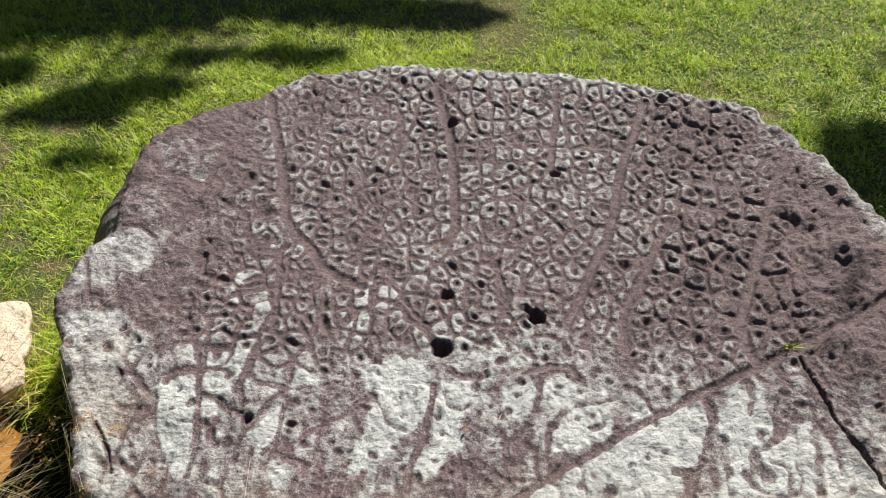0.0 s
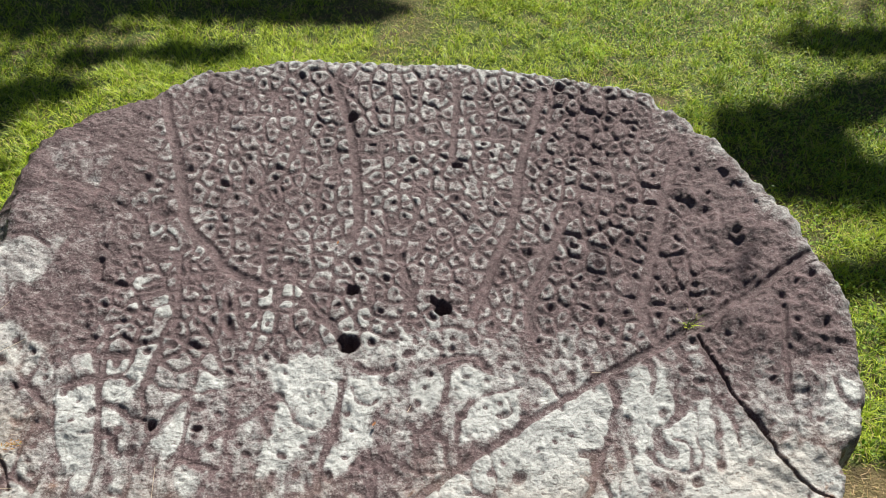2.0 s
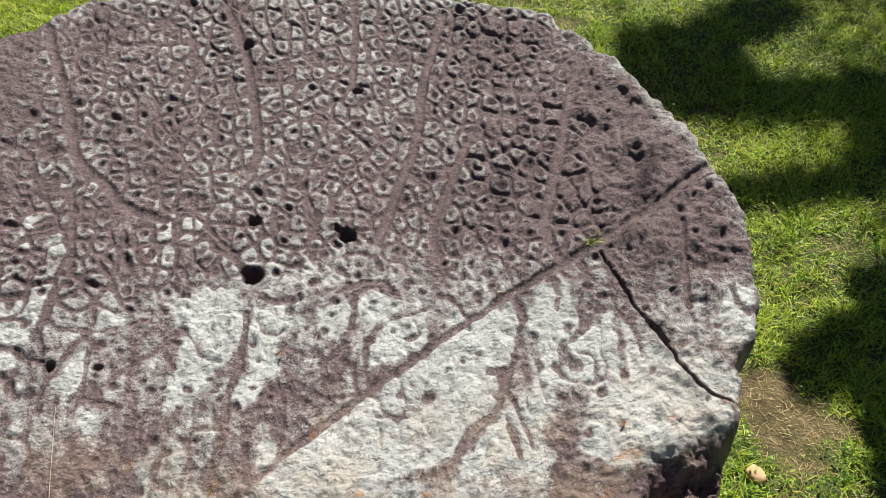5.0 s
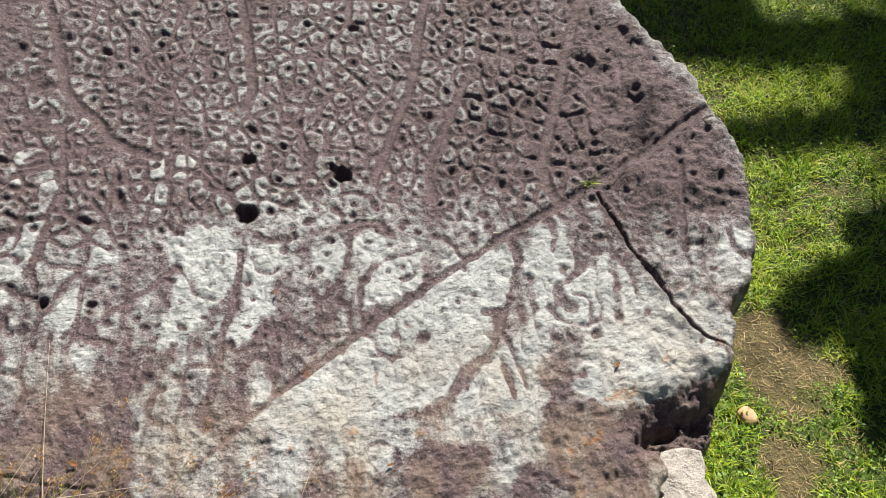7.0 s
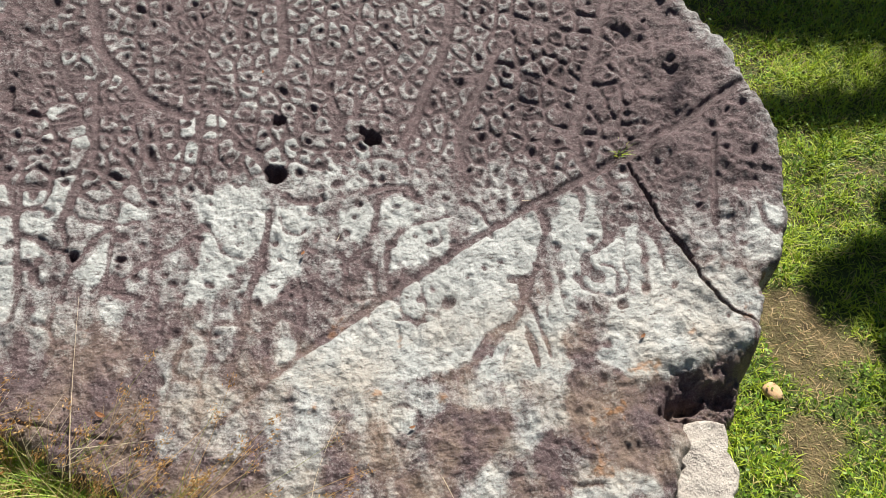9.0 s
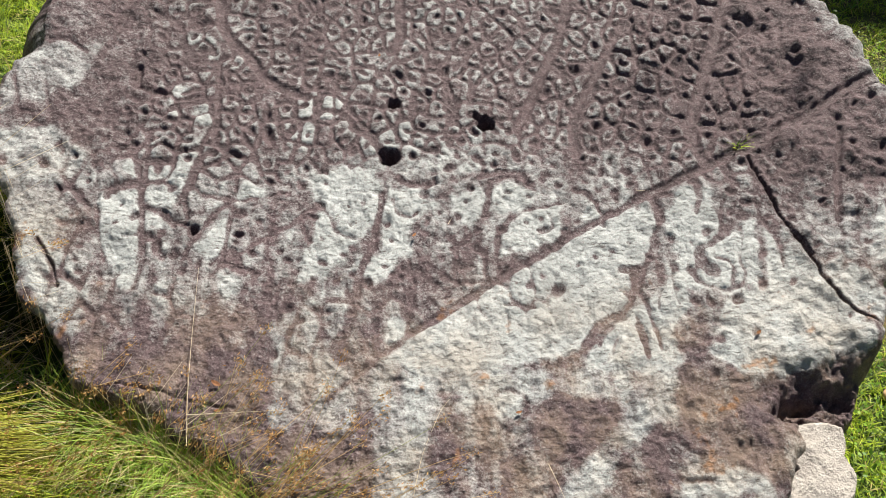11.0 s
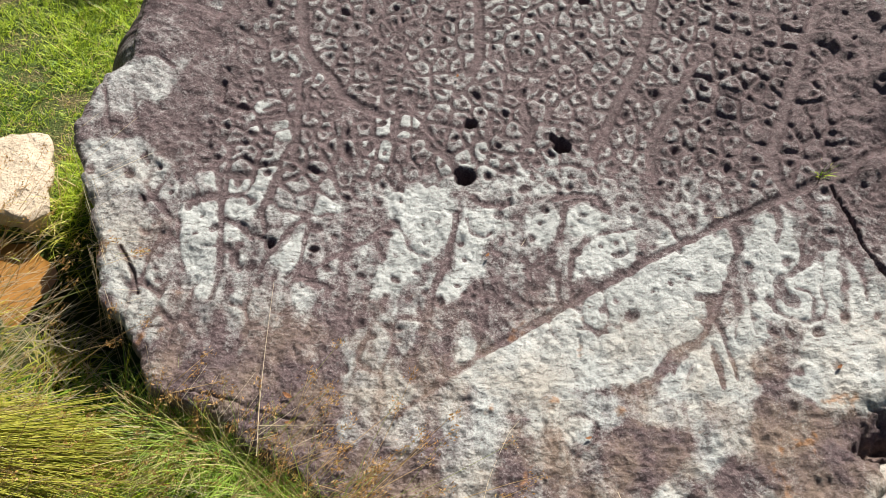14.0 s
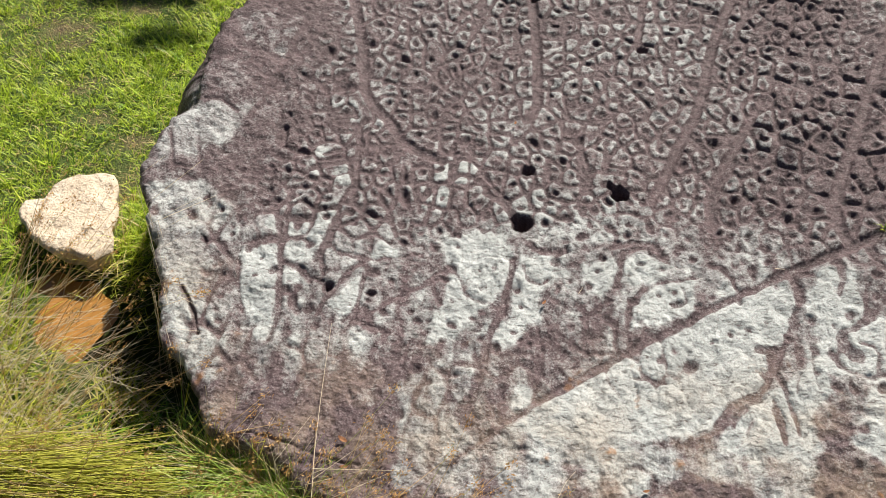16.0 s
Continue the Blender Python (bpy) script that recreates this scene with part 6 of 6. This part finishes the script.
def stalk(points, r, label):
    """One dry stem through a few places."""
    p = np.array(points, float)
    k = np.linspace(0, len(p) - 1, 24)
    path = np.stack([np.interp(k, np.arange(len(p)), p[:, c]) for c in range(3)], -1)
    for _ in range(3):
        path[1:-1] = (path[:-2] + path[1:-1] * 2 + path[2:]) / 4
    tagged(new("dry_stalk", mesh_of("dry_stalk", *stems(path[None], np.array([r])), PALE_STRAW)), label, "stalk")


stalk(((-0.397, 0.779, 0.118), (-0.405, 0.874, 0.129), (-0.409, 0.998, 0.143), (-0.410, 1.169, 0.164)), 0.0012, "long pale dry grass stalk leaning over the boulder")
stalk(((0.029, 0.672, 0.093), (0.047, 0.749, 0.100), (0.087, 0.840, 0.110), (0.108, 0.864, 0.113)), 0.0009, "thin dry twig lying on the boulder")
stalk(((0.287, 0.722, 0.101), (0.299, 0.689, 0.098), (0.310, 0.656, 0.095)), 0.0009, "thin pale dry stem lying on the boulder")
stalk(((0.123, 1.271, 0.163), (0.132, 1.287, 0.165)), 0.0010, "short pale straw lying on the boulder")
stalk(((0.549, 1.335, 0.188), (0.569, 1.332, 0.189)), 0.0010, "short pale straw lying on the boulder")


def fallen_leaf(x, y, size, turn, label):
    bm = bmesh.new()
    rows = []
    for a in np.linspace(-1, 1, 7):
        w = 0.42 * math.cos(a * 1.45) ** 0.8 + 0.02
        rows.append([bm.verts.new((a * size, s * w * size, 0.25 * size * (abs(s) * 0.6 + a * a))) for s in (-1, 0, 1)])
    for p, q in zip(rows, rows[1:]):
        for k in (0, 1):
            bm.faces.new((p[k], p[k + 1], q[k + 1], q[k]))
    me = bpy.data.meshes.new("fallen_leaf")
    bm.to_mesh(me)
    bm.free()
    me.materials.append(RED_LEAF)
    ob = new("fallen_leaf", me)
    ob.matrix_world = pose(x, y, float(top_of(x, y)) + 0.004, 0, 8, turn)
    tagged(ob, label, "leaf")


fallen_leaf(0.743, 0.969, 0.008, 40, "small rust-red dead leaf lying on the boulder")
fallen_leaf(-0.023, 1.765, 0.007, 80, "small rust-red dead leaf lying on the boulder")
fallen_leaf(-0.354, 0.909, 0.011, -30, "small rust-red dead leaf lying on the boulder")
fallen_leaf(0.048, 1.250, 0.007, 60, "small rust-red dead leaf lying on the boulder")
fallen_leaf(-0.345, 0.852, 0.008, 10, "small rust-red dead leaf lying on the boulder")
fallen_leaf(0.241, 0.831, 0.007, 20, "small rust-red dead leaf lying on the boulder")


# ---- unseen trees that shade the lawn ----
def tree(x, y, height, clumps, seed, label):
    """A trunk with limbs and a crown of leaf clumps; clumps: places (x, y, z, radius, leaves)."""
    g = np.random.default_rng(seed)
    root = new("tree")
    root.location = (x, y, 0)
    tagged(root, label, "tree")
    paths, radii = [], []
    top = np.array((0.15, -0.2, height * 0.75))
    k = np.linspace(0, 1, 8)[:, None]
    paths.append(k * top + 0.06 * np.sin(5 * k) * np.array((1, 0.5, 0)))
    radii.append(0.16)
    for cx, cy, cz, r, _ in clumps:
        end = np.array((cx - x, cy - y, cz))
        start = top * g.uniform(0.55, 0.95)
        paths.append(start + k * (end - start) + np.sin(math.pi * k) * np.array((0, 0, 0.25)))
        radii.append(0.012)
    v, f = stems(np.array(paths), np.array(radii), 9)
    child("trunk", mesh_of("trunk", v, f, BARK), root)
    vs, fs, total = [], [], 0
    for cx, cy, cz, r, leaves in clumps:
        d = g.normal(size=(leaves, 3))
        d *= r * 0.62
        c = d * (1.6, 0.75, 0.5) + (cx - x, cy - y, cz)
        a = g.normal(size=(leaves, 3))
        a /= np.linalg.norm(a, axis=1, keepdims=True)
        b = np.cross(a, g.normal(size=(leaves, 3)))
        b /= np.linalg.norm(b, axis=1, keepdims=True)
        s = g.uniform(0.035, 0.07, (leaves, 1))
        vs.append(np.stack([c - a * s, c + b * s * 0.45, c + a * s, c - b * s * 0.45], 1).reshape(-1, 3))
        fs.append(np.arange(leaves * 4).reshape(-1, 4) + total)
        total += leaves * 4
    child("crown", mesh_of("crown", np.concatenate(vs), np.concatenate(fs), LEAF, False), root)


def above(x, y, z, r, leaves):
    """A clump at height z whose shade falls on the lawn at (x, y)."""
    k = z / TO_SUN.z
    return (x + TO_SUN.x * k, y + TO_SUN.y * k, z, r, leaves)


def shade(g, x0, x1, y0, y1, count, r, leaves, low=4.4, high=5.8):
    """Clumps whose shade falls within a strip of the lawn."""
    return [above(g.uniform(x0, x1), g.uniform(y0, y1), g.uniform(low, high), r * g.uniform(0.7, 1.3), leaves) for _ in range(count)]


def strip(g, ax, ay, bx, by, half, count, r, leaves, low=4.4, high=5.8):
    """Clumps whose shade falls along a line on the lawn."""
    out = []
    for k in g.random(count):
        out.append(above(ax + k * (bx - ax) + g.uniform(-half, half), ay + k * (by - ay) + g.uniform(-half, half), g.uniform(low, high), r * g.uniform(0.7, 1.3), leaves))
    return out


# Each crown's half-metre outer clumps are added only to dim the sky light.
TWIGS = np.random.default_rng(77)
tree(1.0, 9.5, 7.0, shade(TWIGS, -3.2, -1.30, 3.35, 4.5, 26, 0.20, 900) + shade(TWIGS, -1.35, -0.85, 3.48, 4.5, 10, 0.16, 700) + shade(TWIGS, -5.5, -1.6, 4.4, 7.5, 26, 0.55, 900)
     + strip(TWIGS, -0.85, 3.50, 0.32, 3.46, 0.05, 13, 0.08, 140) + shade(TWIGS, -0.8, 0.3, 3.62, 4.3, 8, 0.16, 200) + strip(TWIGS, -1.0, 3.10, -0.35, 3.10, 0.02, 7, 0.05, 60)
     + strip(TWIGS, -1.42, 2.79, -0.98, 2.87, 0.03, 8, 0.055, 110) + strip(TWIGS, -1.50, 2.72, -1.02, 2.71, 0.02, 7, 0.04, 70) + strip(TWIGS, -1.25, 2.45, -1.15, 2.42, 0.02, 3, 0.04, 40)
     + strip(TWIGS, -1.8, 3.02, -1.5, 2.93, 0.03, 5, 0.06, 70),
     51, "leafy tree behind the boulder that shades the lawn")
tree(5.2, 7.0, 6.0, strip(TWIGS, 1.42, 2.50, 1.95, 2.70, 0.05, 10, 0.070, 210) + strip(TWIGS, 1.36, 2.36, 1.55, 2.36, 0.05, 5, 0.07, 260) + strip(TWIGS, 1.45, 2.18, 2.2, 2.18, 0.05, 11, 0.07, 210)
     + strip(TWIGS, 1.36, 1.79, 2.0, 1.80, 0.03, 10, 0.045, 140) + strip(TWIGS, 1.90, 3.10, 2.0, 3.05, 0.03, 3, 0.06, 160) + strip(TWIGS, 2.10, 3.08, 2.7, 2.98, 0.02, 5, 0.05, 110)
     # dense low clumps, added to cast a solid black shadow of unknown source
     + shade(TWIGS, 1.49, 1.75, 0.95, 1.25, 14, 0.045, 1500, 3.0, 3.6) + shade(TWIGS, 1.5, 2.2, 0.60, 1.24, 22, 0.07, 1500, 3.0, 3.6) + shade(TWIGS, 1.66, 2.2, 1.28, 1.42, 8, 0.05, 1000, 3.0, 3.6) + shade(TWIGS, 1.98, 2.3, 1.82, 2.1, 7, 0.05, 700) + shade(TWIGS, 2.7, 5.5, -0.5, 3.6, 22, 0.50, 900),
     52, "unseen leafy tree beyond the boulder's side, added to shade the lawn")
